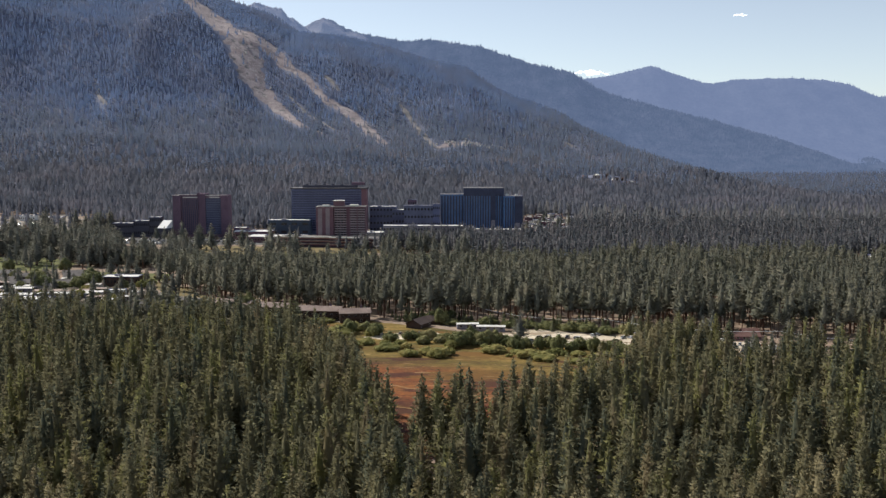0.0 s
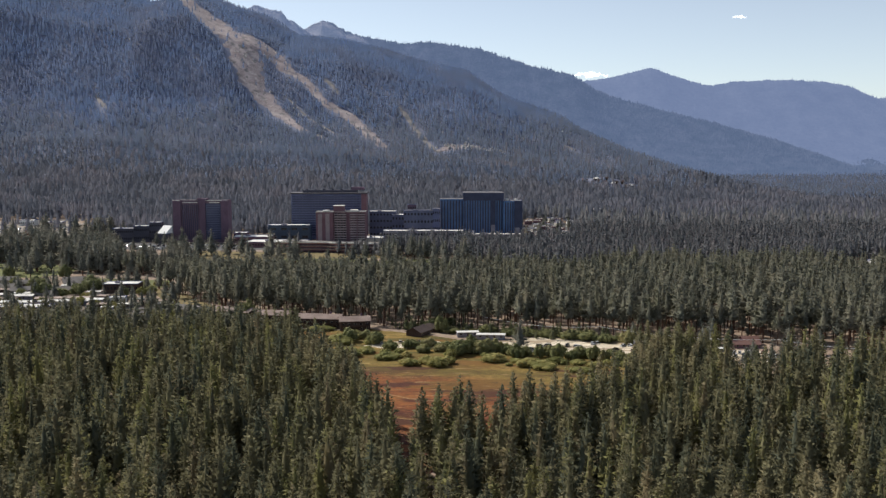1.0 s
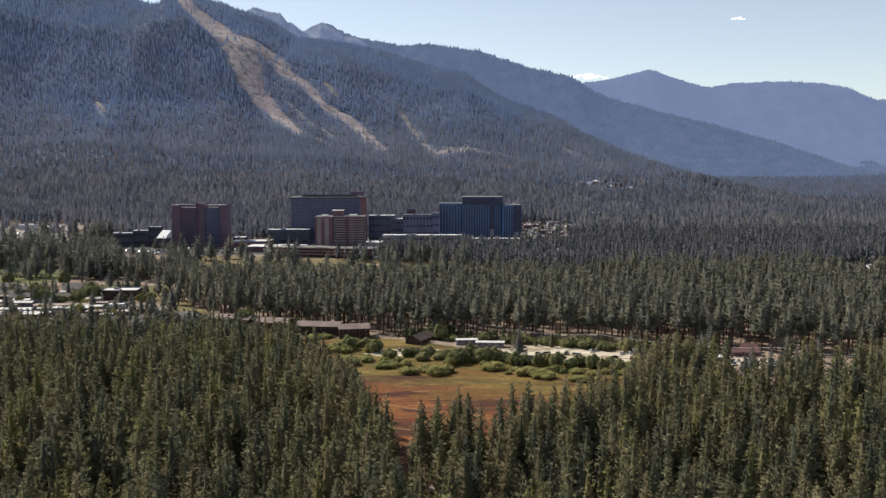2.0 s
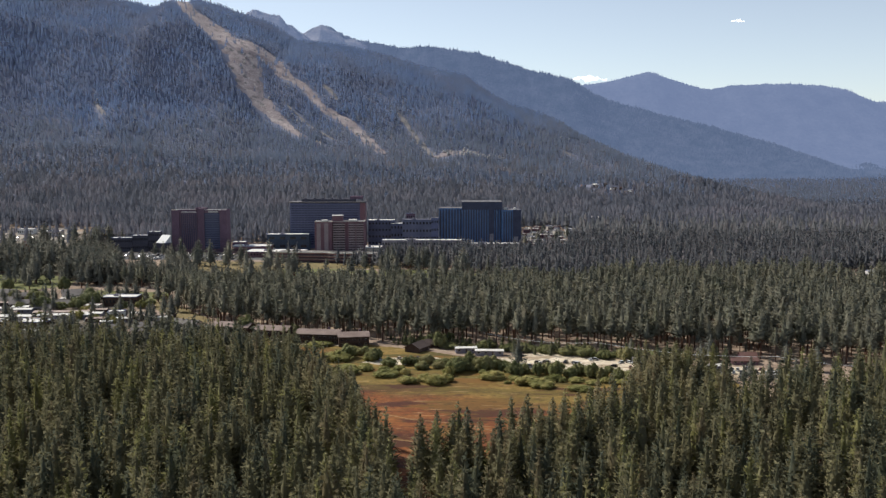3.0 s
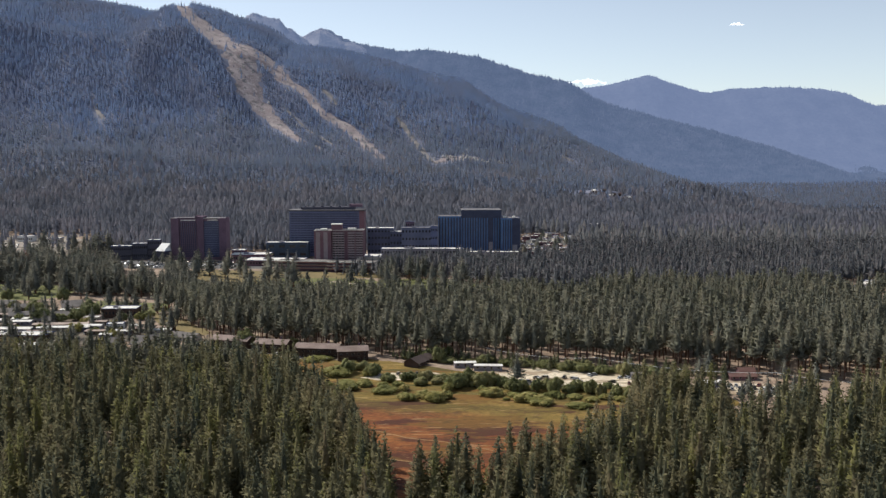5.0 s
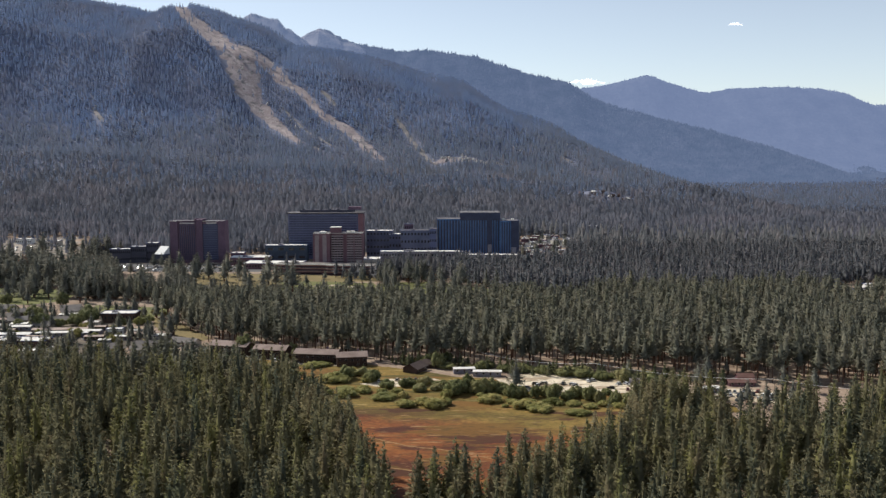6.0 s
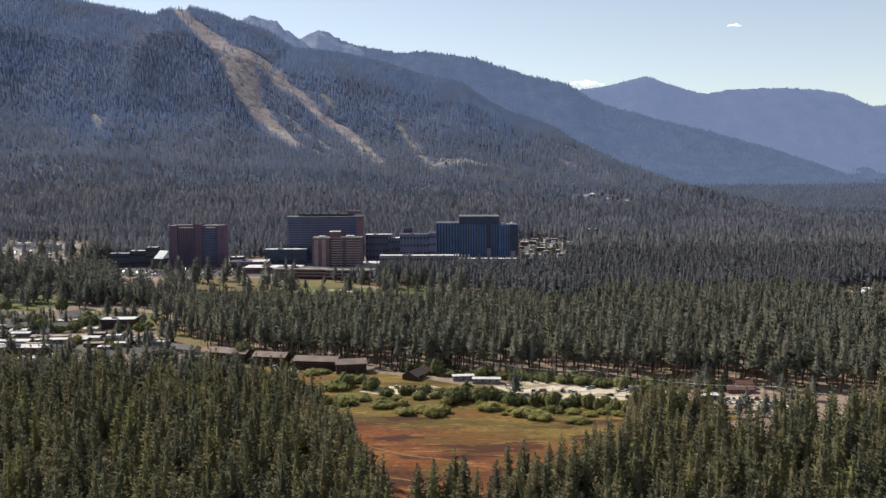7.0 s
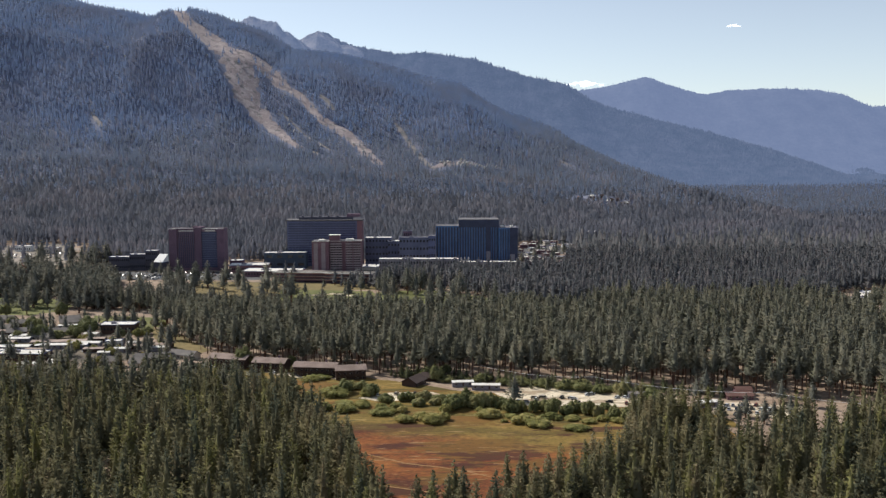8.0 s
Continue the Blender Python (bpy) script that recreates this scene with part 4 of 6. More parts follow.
# the plain and the mountain, with a clearing for a hamlet
HAMLET = [(272, 1955), (300, 1972), (345, 1968), (392, 1950), (398, 1900), (350, 1866), (296, 1874), (268, 1910)]
fx, fy = scatter(11, -1700, 1250, 1235, 2060, 9.0, 0.92)
k = in_view(fx, fy, 140) & ~inside(fx, fy, TOWN) & ~inside(fx, fy, TOWN_BACK) & (~inside(fx, fy, GLADES[0]) | (np.random.default_rng(46).uniform(0, 1, len(fx)) < 0.08))
fx, fy = fx[k], fy[k]
k = ~inside(fx, fy, HAMLET) | (np.random.default_rng(52).uniform(0, 1, len(fx)) < 0.34)
fx, fy = fx[k], fy[k]
for r in RUNS:
    k = ~near_line(fx, fy, r) | (np.random.default_rng(19).uniform(0, 1, len(fx)) < 0.1)
    fx, fy = fx[k], fy[k]
fh, fw = tall(12, len(fx), 23, 3.2, 15, 30, 0.15)
fh = fh * np.interp(fy, [1560, 2060], [1.0, 0.76])
PLAIN = [bare(tiered(80 + k, 0.12, 2, 3)) for k in range(8)]
near_side = fy < 1560
PLAIN_NEAR = [bare(tiered(85 + k, 0.1, 4, 3)) for k in range(6)]
# trees farther out change to bluer needles, grading the painted haze
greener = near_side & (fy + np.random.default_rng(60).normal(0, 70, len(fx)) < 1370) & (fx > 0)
wood("forest_plain", PLAIN_NEAR, fx[greener], fy[greener], fh[greener], fw[greener] * 1.45, [NEEDLES_OUT_HAZED], "dark green conifers beyond the golf course")
wood("forest_plain", PLAIN_NEAR, fx[near_side & ~greener], fy[near_side & ~greener], fh[near_side & ~greener], fw[near_side & ~greener] * 1.5, [NEEDLES_PLAIN_HAZED], "dark conifer forest behind the hotels")
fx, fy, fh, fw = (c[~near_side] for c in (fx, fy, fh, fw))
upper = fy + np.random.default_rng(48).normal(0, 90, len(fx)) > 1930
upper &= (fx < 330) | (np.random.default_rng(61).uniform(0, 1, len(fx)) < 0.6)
wood("forest_plain", PLAIN, fx[~upper], fy[~upper], fh[~upper], fw[~upper] * 1.8, [NEEDLES_PLAIN_HAZED], "dark conifer forest across the foot of the mountain")
wood("forest_plain", PLAIN, fx[upper], fy[upper], fh[upper], fw[upper] * 1.9, [NEEDLES_HILL_HAZED], "dark conifer forest where the mountain begins to rise")
mx, my = scatter(13, -2100, 2300, 2050, 4300, 6.9, 0.97)
k = in_view(mx, my, 160)
crest = np.interp(mx, CREST_X, CREST_Y)
k &= (my < 2700) | (mx < 450) | (np.random.default_rng(16).uniform(0, 1, len(mx)) < 0.4)
k &= (my < crest + 60) | ((mx > 480) & (my > crest + 60))
thin = waves(mx * 1.7 + 400, my * 1.3)
k &= (np.random.default_rng(14).uniform(0, 1, len(mx)) < np.where((my > 2200) & (mx < 500), 0.97 - 0.15 * thin, 1))
mx, my = mx[k], my[k]
for r in RUNS:
    rr = np.random.default_rng(20)
    # the clearing reaches downhill past the strip, so that the trees below do not hide it
    cut = np.zeros(len(mx), bool)
    shake = rr.normal(0, 6, len(mx))
    for down in (0, 8, 16, 24) if r is RUNS[0] else (0, 8, 16):
        cut |= near_line(mx + shake, my + down, r)
    k = ~cut | (rr.uniform(0, 1, len(mx)) < (0.05 if r is RUNS[0] else 0.08))
    mx, my = mx[k], my[k]
mh, mw = tall(15, len(mx), 16.5, 3.0, 10, 25, 0.2)
SLOPE = [bare(tiered(90 + k, 0.06, 1, 3, 0.85)) for k in range(9)]
# height and distance pick bluer needles, as if the haze thickened
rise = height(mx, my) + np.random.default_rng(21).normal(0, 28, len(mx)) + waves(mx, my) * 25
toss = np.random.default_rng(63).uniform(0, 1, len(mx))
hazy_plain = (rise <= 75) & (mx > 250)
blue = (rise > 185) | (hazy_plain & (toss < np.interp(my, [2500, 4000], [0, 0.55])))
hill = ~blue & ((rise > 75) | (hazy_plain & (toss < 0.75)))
wood("mountain_forest", SLOPE, mx[blue], my[blue], mh[blue] * 0.95, mw[blue] * 1.84, [NEEDLES_FAR_HAZED], "dark conifer forest on the mountainside with blue haze in its colour")
wood("mountain_forest", SLOPE, mx[hill], my[hill], mh[hill] * 0.95, mw[hill] * 1.84, [NEEDLES_HILL_HAZED], "dark conifer forest on the lower mountainside")
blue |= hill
wood("mountain_forest", SLOPE, mx[~blue], my[~blue], mh[~blue] * 0.95, mw[~blue] * 1.84, [NEEDLES_PLAIN_HAZED], "dark conifer forest at the mountain's foot and across the plain")


def boulders(seed, n):
    """Pale outcrops strewn over the lower mountain, joined in one mesh."""
    rng = np.random.default_rng(seed)
    a = np.arange(6) * 1.0472
    shape = np.concatenate([np.stack([np.cos(a), np.sin(a), a * 0 - 0.3], 1), np.stack([np.cos(a + 0.5) * 0.75, np.sin(a + 0.5) * 0.75, a * 0 + 0.5], 1), [[0.1, 0, 0.85]]])
    faces = [(i, (i + 1) % 6, 6 + i) for i in range(6)] + [((i + 1) % 6, 6 + (i + 1) % 6, 6 + i) for i in range(6)] + [(6 + i, 6 + (i + 1) % 6, 12) for i in range(6)]
    x = np.concatenate([rng.uniform(-1000, -150, n), rng.uniform(-50, 450, n // 2), rng.normal(55, 34, n // 3), rng.normal(118, 8, n // 20)])
    y = np.concatenate([rng.uniform(1780, 2600, n), rng.uniform(1900, 2500, n // 2), rng.normal(2186, 10, n // 3), rng.normal(2200, 5, n // 20)])
    V, T = [], []
    for k in range(len(x)):
        s = rng.uniform(1.2, 3.4) * rng.uniform(0.7, 1.3, 3) * (1, 1, 1.5)
        V.append(shape * s * rng.uniform(0.8, 1.2, shape.shape) + (x[k], y[k], float(height(x[k], y[k])) + 3.5))
        T.append(np.array(faces) + k * len(shape))
    ob = new("rock_outcrops", arrays_mesh("rock_outcrops", np.concatenate(V), np.concatenate(T), np.zeros(len(faces) * len(x)), [BOULDER]))
    return tagged(ob, "pale granite outcrops between trees on the mountain", "rocks", kind="stuff")


boulders(23, 170)

# ---- the hotel towers and the low buildings round them ----


def roof_slab(parent, x0, x1, y0, y1, z, mat=None, label="pale sunlit flat roof", top=None):
    """A flat roof set within a low parapet."""
    part("parapet", boxes((x0, x1, y0, y0 + 0.4, z, z + 0.5), (x0, x1, y1 - 0.4, y1, z, z + 0.7), (x0, x0 + 0.4, y0 + 0.4, y1 - 0.4, z, z + 0.7), (x1 - 0.4, x1, y0 + 0.4, y1 - 0.4, z, z + 0.7)), mat or NAVY, parent)
    part("roof", boxes((x0 + 0.4, x1 - 0.4, y0 + 0.4, y1 - 0.4, z, z + 0.3)), top or WHITE_ROOF, parent, "grey ballasted flat roof" if top else label)


def fins(parent, x0, x1, y, z0, z1, n, wide, mat, name="fin", proud=0.9):
    """Upright piers across the front, evenly spaced."""
    for i in range(n):
        x = x0 + (x1 - x0) * (i + 0.5) / n
        part(name, boxes((x - wide / 2, x + wide / 2, y - proud, y, z0, z1)), mat, parent)


def roof_plant(parent, x, y, z, w, d, h, mat):
    part("rooftop_plant", boxes((x, x + w, y, y + d, z, z + h * 0.8), (x + w * 0.2, x + w * 0.6, y + d * 0.2, y + d * 0.7, z + h * 0.8, z + h)), mat, parent)


def tower_red(x, y):
    t = thing("hotel_tower", "dark red-brown hotel slab with a glazed half", "building", x, y)
    part("body", boxes((-35, 31, 2.5, 20, 0, 53.6)), BRICK_DARK, t)
    part("end_pier", boxes((-35.5, -26, 0, 20.6, 0, 54.2)), BRICK_DARK, t, "red-brown end wall")
    part("end_pier", boxes((23, 31.5, -0.4, 20.6, 0, 54.0)), BRICK_DARK, t, "red-brown end wall")
    part("lift_core", boxes((-4, 4, 0.4, 20.2, 0, 56.4)), BRICK_DARK, t)
    part("glazed_front", boxes((4, 23, 1.6, 2.5, 4, 50.5)), GLASS_DARK, t, "dark blue glazed half of the front")
    fins(t, -26, -4, 2.5, 3, 50.5, 9, 0.9, BRICK_DARK, proud=0.8)
    for i in range(8):
        u = -26 + 22 * (i + 1) / 9
        strip_ = part("window_strip", boxes((u - 0.65, u + 0.65, 2.25, 2.5, 4, 50)), GLASS_DARK, t, "tall strip of dark windows")
        for j in range(15):
            part("sill", boxes((u - 0.65, u + 0.65, 2.1, 2.25, 6.2 + 3.05 * j, 6.7 + 3.05 * j)), BRICK_DARK, strip_)
    for i in range(15):
        part("mullion_band", boxes((4, 23, 1.35, 1.6, 6.6 + 2.95 * i, 7.0 + 2.95 * i)), NAVY, t)
    part("cornice_light", boxes((-24, -6, 1.6, 2.5, 51.2, 52.2)), WHITE_ROOF, t, "pale coping strip")
    part("cornice_light", boxes((9, 21, 0.8, 1.6, 51.2, 52.4)), WHITE_ROOF, t, "pale coping strip")
    roof_slab(t, -35, -4, 2.5, 20, 54.2, BRICK_DARK, top=ROOF_GREY)
    roof_slab(t, 4, 31, 2.5, 20, 54.0, BRICK_DARK, top=ROOF_GREY)
    part("edge_strip", boxes((-35.6, -27, -0.3, 0.2, 54.3, 54.9), (4, 24, 1.2, 1.6, 54.1, 54.7)), WHITE_ROOF, t, "thin white roof edge")
    roof_plant(t, -8, 8, 54, 9, 8, 3.4, BRICK_DARK)
    return t


def tower_navy(x, y):
    t = thing("hotel_tower", "broad navy-glazed hotel slab with a red-brown end wall", "building", x, y)
    part("body", boxes((-47, 41, 0, 22, 0, 59)), NAVY, t)
    part("end_wall", boxes((41, 47.5, -0.6, 22.6, 0, 59.4)), BRICK_RED, t, "red-brown end wall")
    for i in range(17):
        part("window_band", boxes((-46, 40, -0.3, 0, 5 + 3.1 * i, 6.9 + 3.1 * i)), GLASS_DARK, t)
    fins(t, -47, 41, -0.3, 3, 57, 22, 0.35, STEEL_BLUE, "mullion", 0.3)
    part("cornice", boxes((-48.5, 48.5, -2, 23, 59.4, 60.6)), DARK_WALL, t, "overhanging cornice")
    part("roof", boxes((-48, 48, -1.6, 22.6, 60.6, 60.9)), ROOF_GREY, t, "grey flat roof")
    part("edge_strip", boxes((-48.6, 48.6, -2.3, -2.0, 60.2, 60.8)), GREY_ROOF, t, "thin pale cornice edge")
    part("penthouse", boxes((-33, 35, 5, 18, 60.9, 64.2)), DARK_WALL, t)
    part("lift_house", boxes((28, 44, 6, 17, 64.2, 67.8)), BRICK_DARK, t)
    for i in range(5):
        part("roof_vent", boxes((-30 + i * 11, -27 + i * 11, 9, 12, 64.2, 65.4)), DARK_WALL, t)
    return t


def tower_brick(x, y):
    t = thing("hotel_tower", "red-brown masonry hotel tower with beige window bays", "building", x, y)
    part("corner_block", boxes((-28, -8.5, -4, 18, 0, 44.6)), BRICK_RED, t)
    part("body", boxes((-8.5, 28, 0, 18, 0, 44.6)), BRICK_RED, t)
    for a in (-25.8, -17.2):
        part("beige_strip", boxes((a, a + 4.6, -4.5, -4, 3, 43)), BEIGE, t, "tall beige window strip")
    for a, b in ((-7.4, 6.0), (10.4, 17.8), (19.2, 27.2)):
        part("window_bay", boxes((a, b, -0.9, 0, 3, 43.4)), PANE, t)
        for i in range(14):
            part("spandrel", boxes((a - 0.2, b + 0.2, -1.5, -0.9, 3 + i * 2.92, 4.5 + i * 2.92)), BEIGE, t)
        for k in range(5):
            u = a + (b - a) * k / 4
            part("pier", boxes((u - 0.35, u + 0.35, -1.4, -0.9, 3, 44)), BRICK_RED, t)
    roof_slab(t, -28, -8.5, -4, 18, 44.6, CREAM, top=ROOF_GREY)
    roof_slab(t, -8.5, 28, 0, 18, 44.6, CREAM, top=ROOF_GREY)
    part("lift_house", boxes((-9, 3, 4, 14, 44.9, 51.6)), BRICK_RED, t)
    part("lift_roof", boxes((-9.4, 3.4, 3.6, 14.4, 51.6, 52.1)), WHITE_ROOF, t)
    part("roof_cap", boxes((-21, -14, 0, 8, 45.3, 46.8)), WHITE_ROOF, t)
    part("roof_cap", boxes((10, 19, 2, 10, 45.3, 47.2)), WHITE_ROOF, t)
    return t


def tower_blue(x, y):
    t = thing("hotel_tower", "stepped hotel tower with blue mirror glass fins", "building", x, y)
    part("wing", boxes((-51, -22, 4, 28, 0, 52.4)), GLASS_BLUE, t)
    part("body", boxes((-22, 27, 0, 30, 0, 60.2)), GLASS_BLUE, t)
    part("wing", boxes((27, 50, -8, 22, 0, 50.6)), GLASS_BLUE, t)
    fins(t, -51, -22, 4, 6, 51, 8, 1.7, FIN_DARK)
    fins(t, -22, 10, 0, 6, 51, 10, 1.5, FIN_DARK)
    fins(t, 18, 27, 0, 6, 51, 3, 1.4, FIN_DARK)
    fins(t, 28, 40, -8, 6, 49, 4, 1.4, FIN_DARK)
    part("crown_band", boxes((-22.5, 27.5, -1.2, 0, 51, 60.6)), FIN_DARK, t, "plain dark crown band")
    part("dark_bay", boxes((11, 17.5, -1.4, 0, 4, 51)), FIN_DARK, t)
    part("entry_bay", boxes((12, 17, -1.9, -1.4, 4, 20)), GREY_WALL, t, "paler grey lower bay")
    part("dark_bay", boxes((40.5, 50.4, -9, -8, 0, 51)), FIN_DARK, t)
    part("entry_bay", boxes((41, 47, -9.4, -9, 4, 17)), GREY_WALL, t, "paler grey lower bay")
    for i in range(16):
        part("floor_line", boxes((-51, -22, 3.75, 4, 6 + 2.85 * i, 6.5 + 2.85 * i)), NAVY, t)
        part("floor_line", boxes((-22, 11, -0.25, 0, 6 + 2.85 * i, 6.5 + 2.85 * i)), NAVY, t)
    for i in range(9):
        part("base_light", boxes((-48 + i * 4.6, -46.4 + i * 4.6, -1.2, -0.9, 9, 12.5)), WHITE_WALL, t, "small pale base panel")
    roof_slab(t, -51, -22, 4, 28, 52.4, GREY_WALL, top=ROOF_GREY)
    roof_slab(t, 27, 50, -8, 22, 50.6, NAVY, top=ROOF_GREY)
    part("roof", boxes((-22.5, 27.5, -1.2, 30.4, 60.6, 61.2)), ROOF_GREY, t)
    roof_plant(t, 30, 2, 50.9, 4, 6, 2.4, WHITE_ROOF)
    roof_plant(t, 42, 4, 50.9, 3, 5, 2.2, WHITE_ROOF)
    return t


def hall(label, x, y, w, d, h, wall, turn=0.0, roof=None, bays=6, group=""):
    """A low flat-roofed commercial block with a row of windows and plant on the roof."""
    t = thing("low_building", label, "building", x, y, float(height(x, y)), turn, group)
    part("wall", boxes((-w / 2, w / 2, -d / 2, d / 2, 0, h)), wall, t)
    roof_slab(t, -w / 2 - 0.3, w / 2 + 0.3, -d / 2 - 0.3, d / 2 + 0.3, h, roof, top=ROOF_GREY if roof is NAVY else None)
    rows = max(1, round(h / 9))
    for i in range(bays * 2):
        u, half = -w / 2 + w * (i + 0.5) / (bays * 2), w / bays * 0.13
        for k in range(rows):
            z = h * (k + 0.4) / rows
            part("window", boxes((u - half, u + half, -d / 2 - 0.15, -d / 2, z, z + h / rows * 0.3)), PANE, t)
    roof_plant(t, -w * 0.2, -d * 0.2, h + 0.3, w * 0.12, d * 0.25, 1.8, GREY_WALL)
    return t


for make, x, y, tall_by in ((tower_red, -293, 1154, 0.945), (tower_navy, -143.5, 1195, 0.965), (tower_brick, -116, 1080, 0.945), (tower_blue, 48, 1180, 0.97)):
    make(x, y).scale.z = tall_by
for row in (
    ("grey-blue concrete hotel annexe with a flat roof", -28, 1180, 41, 14, 37.4, STEEL_BLUE, 0, NAVY, 5),
    ("slim dark annexe beside the blue tower", -8, 1178, 9, 14, 39.5, NAVY, 0, NAVY, 2),
    ("dark rooftop block above the annexe", -39, 1206, 11, 8, 43, BRICK_DARK, 0, NAVY, 2),
    ("grey flat-roofed casino hall with a white parapet", -77, 1224, 34, 16, 33.5, STEEL_BLUE, 0, None, 4),
    ("lower grey wing of the casino hall", -57, 1218, 16, 16, 29.5, STEEL_BLUE, 0, None, 2),
    ("tan podium hall with a long white roof", -23, 1118, 94, 14, 17.6, GREY_WALL, -2, None, 14),
    ("low podium wing with a white roof below the blue tower", 59, 1126, 72, 12, 12.6, GREY_WALL, -3, None, 12),
    ("small white-roofed pavilion beside the brick tower", -80, 1098, 22, 26, 11.5, CREAM, 0, None, 4),
    ("dark teal low hall with a white roof edge", -190, 1177.5, 52, 14, 19.6, TEAL_WALL, 0, None, 2),
    ("low hall with a bright sunlit roof", -229, 1146, 46, 26, 8.6, BRICK_RED, 3, None, 9),
    ("long low hall with a bright sunlit roof", -193, 1106, 68, 30, 6.4, BRICK_RED, -5, None, 10),
    ("low shop block with a bright sunlit roof", -252, 1184, 16, 14, 9.5, BRICK_DARK, 0, None, 5),
    ("low dark casino wing with a pale roof edge", -391, 1162, 25, 10, 17, DARK_WALL, 3, None, 5),
    ("dark middle block of the casino wing", -369.5, 1164, 19, 10, 19.8, DARK_WALL, 3, None, 4),
    ("taller dark end block of the casino wing", -352.5, 1166, 15, 10, 24, DARK_WALL, 3, None, 3),
    ("white-roofed store among distant pines", 183, 1344, 14, 12, 9, WHITE_WALL, 0, None, 3),
    ("white-roofed store among distant pines", 232, 1440, 16, 14, 17, GREY_WALL, 0, None, 3),
    ("long white-roofed clubhouse in the pines", 430, 908, 40, 14, 6.5, WHITE_WALL, 8, None, 7),
    ("low white-roofed cart shed in the pines", 404, 886, 26, 9, 4.5, CREAM, 8, None, 6),
    ("pale low buildings in a forest clearing", -545, 1330, 26, 14, 8, CREAM, 0, None, 4),
    ("pale low buildings in a forest clearing", -590, 1350, 22, 14, 8, WHITE_WALL, 0, None, 4),
):
    label, x, y, w, d, h, wall, turn, roof, bays = row
    hall(label, x, y, w, d, h, wall, turn, roof, bays)


# a huddle of small shops and motels beyond the blue tower
rs = random.Random(77)
for i in range(28):
    x, y = 112 + 15 * (i % 4) + rs.uniform(-3, 3) + max(0, i // 4 - 3) * 5, 1192 + 34 * (i // 4) + rs.uniform(-8, 8) + 4 * (i % 4)
    red = rs.random() < 0.55
    hall("small red-brown shop with a pale roof among parked cars" if red else "small pale shop with a white roof among parked cars", x, y, rs.uniform(7, 12), rs.uniform(7, 11), rs.uniform(3.5, 7.5),
         BRICK_RED if red else CREAM, rs.uniform(-20, 20), RED_ROOF if red else None, 2, "shops beyond the blue tower")
service = hall("dark service block with a glaring white sloping roof", -336, 1146, 14, 12, 12.0, DARK_WALL, -24, NAVY, 0)
bm = bmesh.new()
wedge = [bm.verts.new(c) for c in ((-6.5, -7, 12.6), (6.5, -7, 12.6), (6.5, 5, 21.4), (-6.5, 5, 21.4), (-6.5, 5, 12.6), (6.5, 5, 12.6))]
for f in ((0, 1, 2, 3), (0, 3, 4), (1, 5, 2), (3, 2, 5, 4), (0, 4, 5, 1)):
    bm.faces.new([wedge[k] for k in f])
part("sloping_roof", bm, WHITE_WALL, service, "glaring white sloping roof")


def garage(x, y, turn, length, levels):
    t = thing("parking_garage", "long red-brown parking garage with open decks", "building", x, y, 0, turn)
    for i in range(levels):
        z = i * 3.4
        part("deck", boxes((-length / 2, length / 2, -14, 14, z + 2.9, z + 3.3)), GREY_WALL, t)
        part("parapet_band", boxes((-length / 2, length / 2, -14.4, -14, z + 2.6, z + 4.1)), GARAGE_RED, t, "red-brown deck parapet")
        part("deck_edge", boxes((-length / 2, length / 2, -14.7, -14.4, z + 3.8, z + 4.15)), CREAM, t, "pale concrete deck edge")
        part("shadow_wall", boxes((-length / 2 + 1, length / 2 - 1, -9, -8.6, z, z + 2.9)), BRICK_DARK, t)
        for k in range(12):
            u = -length / 2 + 1 + (length - 2) * k / 11
            part("column", boxes((u - 0.3, u + 0.3, -14, -13.4, z, z + 2.9)), BRICK_DARK, t)
    part("roof", boxes((-length / 2, length / 2, -13.9, 14, levels * 3.4, levels * 3.4 + 0.3)), GREY_ROOF, t, "pale concrete top deck")
    part("coping", boxes((-length / 2, length / 2, -14.8, -13.2, levels * 3.4 + 0.6, levels * 3.4 + 1.5)), WHITE_ROOF, t, "pale coping along the top deck")
    return t


garage(-152, 1058, -7, 62, 3)
garage(-97, 1046, -9, 52, 3)

# ---- lodge, cabins, village ----


def gable_roof(length, depth, z, rise, over=0.7, thick=0.3):
    bm = bmesh.new()
    a, b = length / 2 + over, depth / 2 + over
    low = z - rise * over / (depth / 2)
    ring = []
    for x in (-a, a):
        ring.append([bm.verts.new(c) for c in ((x, -b, low), (x, 0, z + rise), (x, b, low), (x, b, low - thick), (x, 0, z + rise - thick), (x, -b, low - thick))])
    for i in range(6):
        j = (i + 1) % 6
        bm.faces.new((ring[0][i], ring[0][j], ring[1][j], ring[1][i]))
    for r, flip in ((ring[0], True), (ring[1], False)):
        for f in ((r[0], r[1], r[4], r[5]), (r[1], r[2], r[3], r[4])):
            bm.faces.new(f if flip else f[::-1])
    bmesh.ops.recalc_face_normals(bm, faces=bm.faces[:])
    return bm


def gable_walls(length, depth, z, rise):
    bm = bmesh.new()
    a, b = length / 2, depth / 2
    ring = [[bm.verts.new(c) for c in ((x, -b, 0), (x, b, 0), (x, b, z), (x, 0, z + rise - 0.35), (x, -b, z))] for x in (-a, a)]
    for i in range(5):
        j = (i + 1) % 5
        if i not in (2, 3):
            bm.faces.new((ring[0][i], ring[0][j], ring[1][j], ring[1][i]))
    bm.faces.new(ring[0][::-1])
    bm.faces.new(ring[1])
    bmesh.ops.recalc_face_normals(bm, faces=bm.faces[:])
    return bm


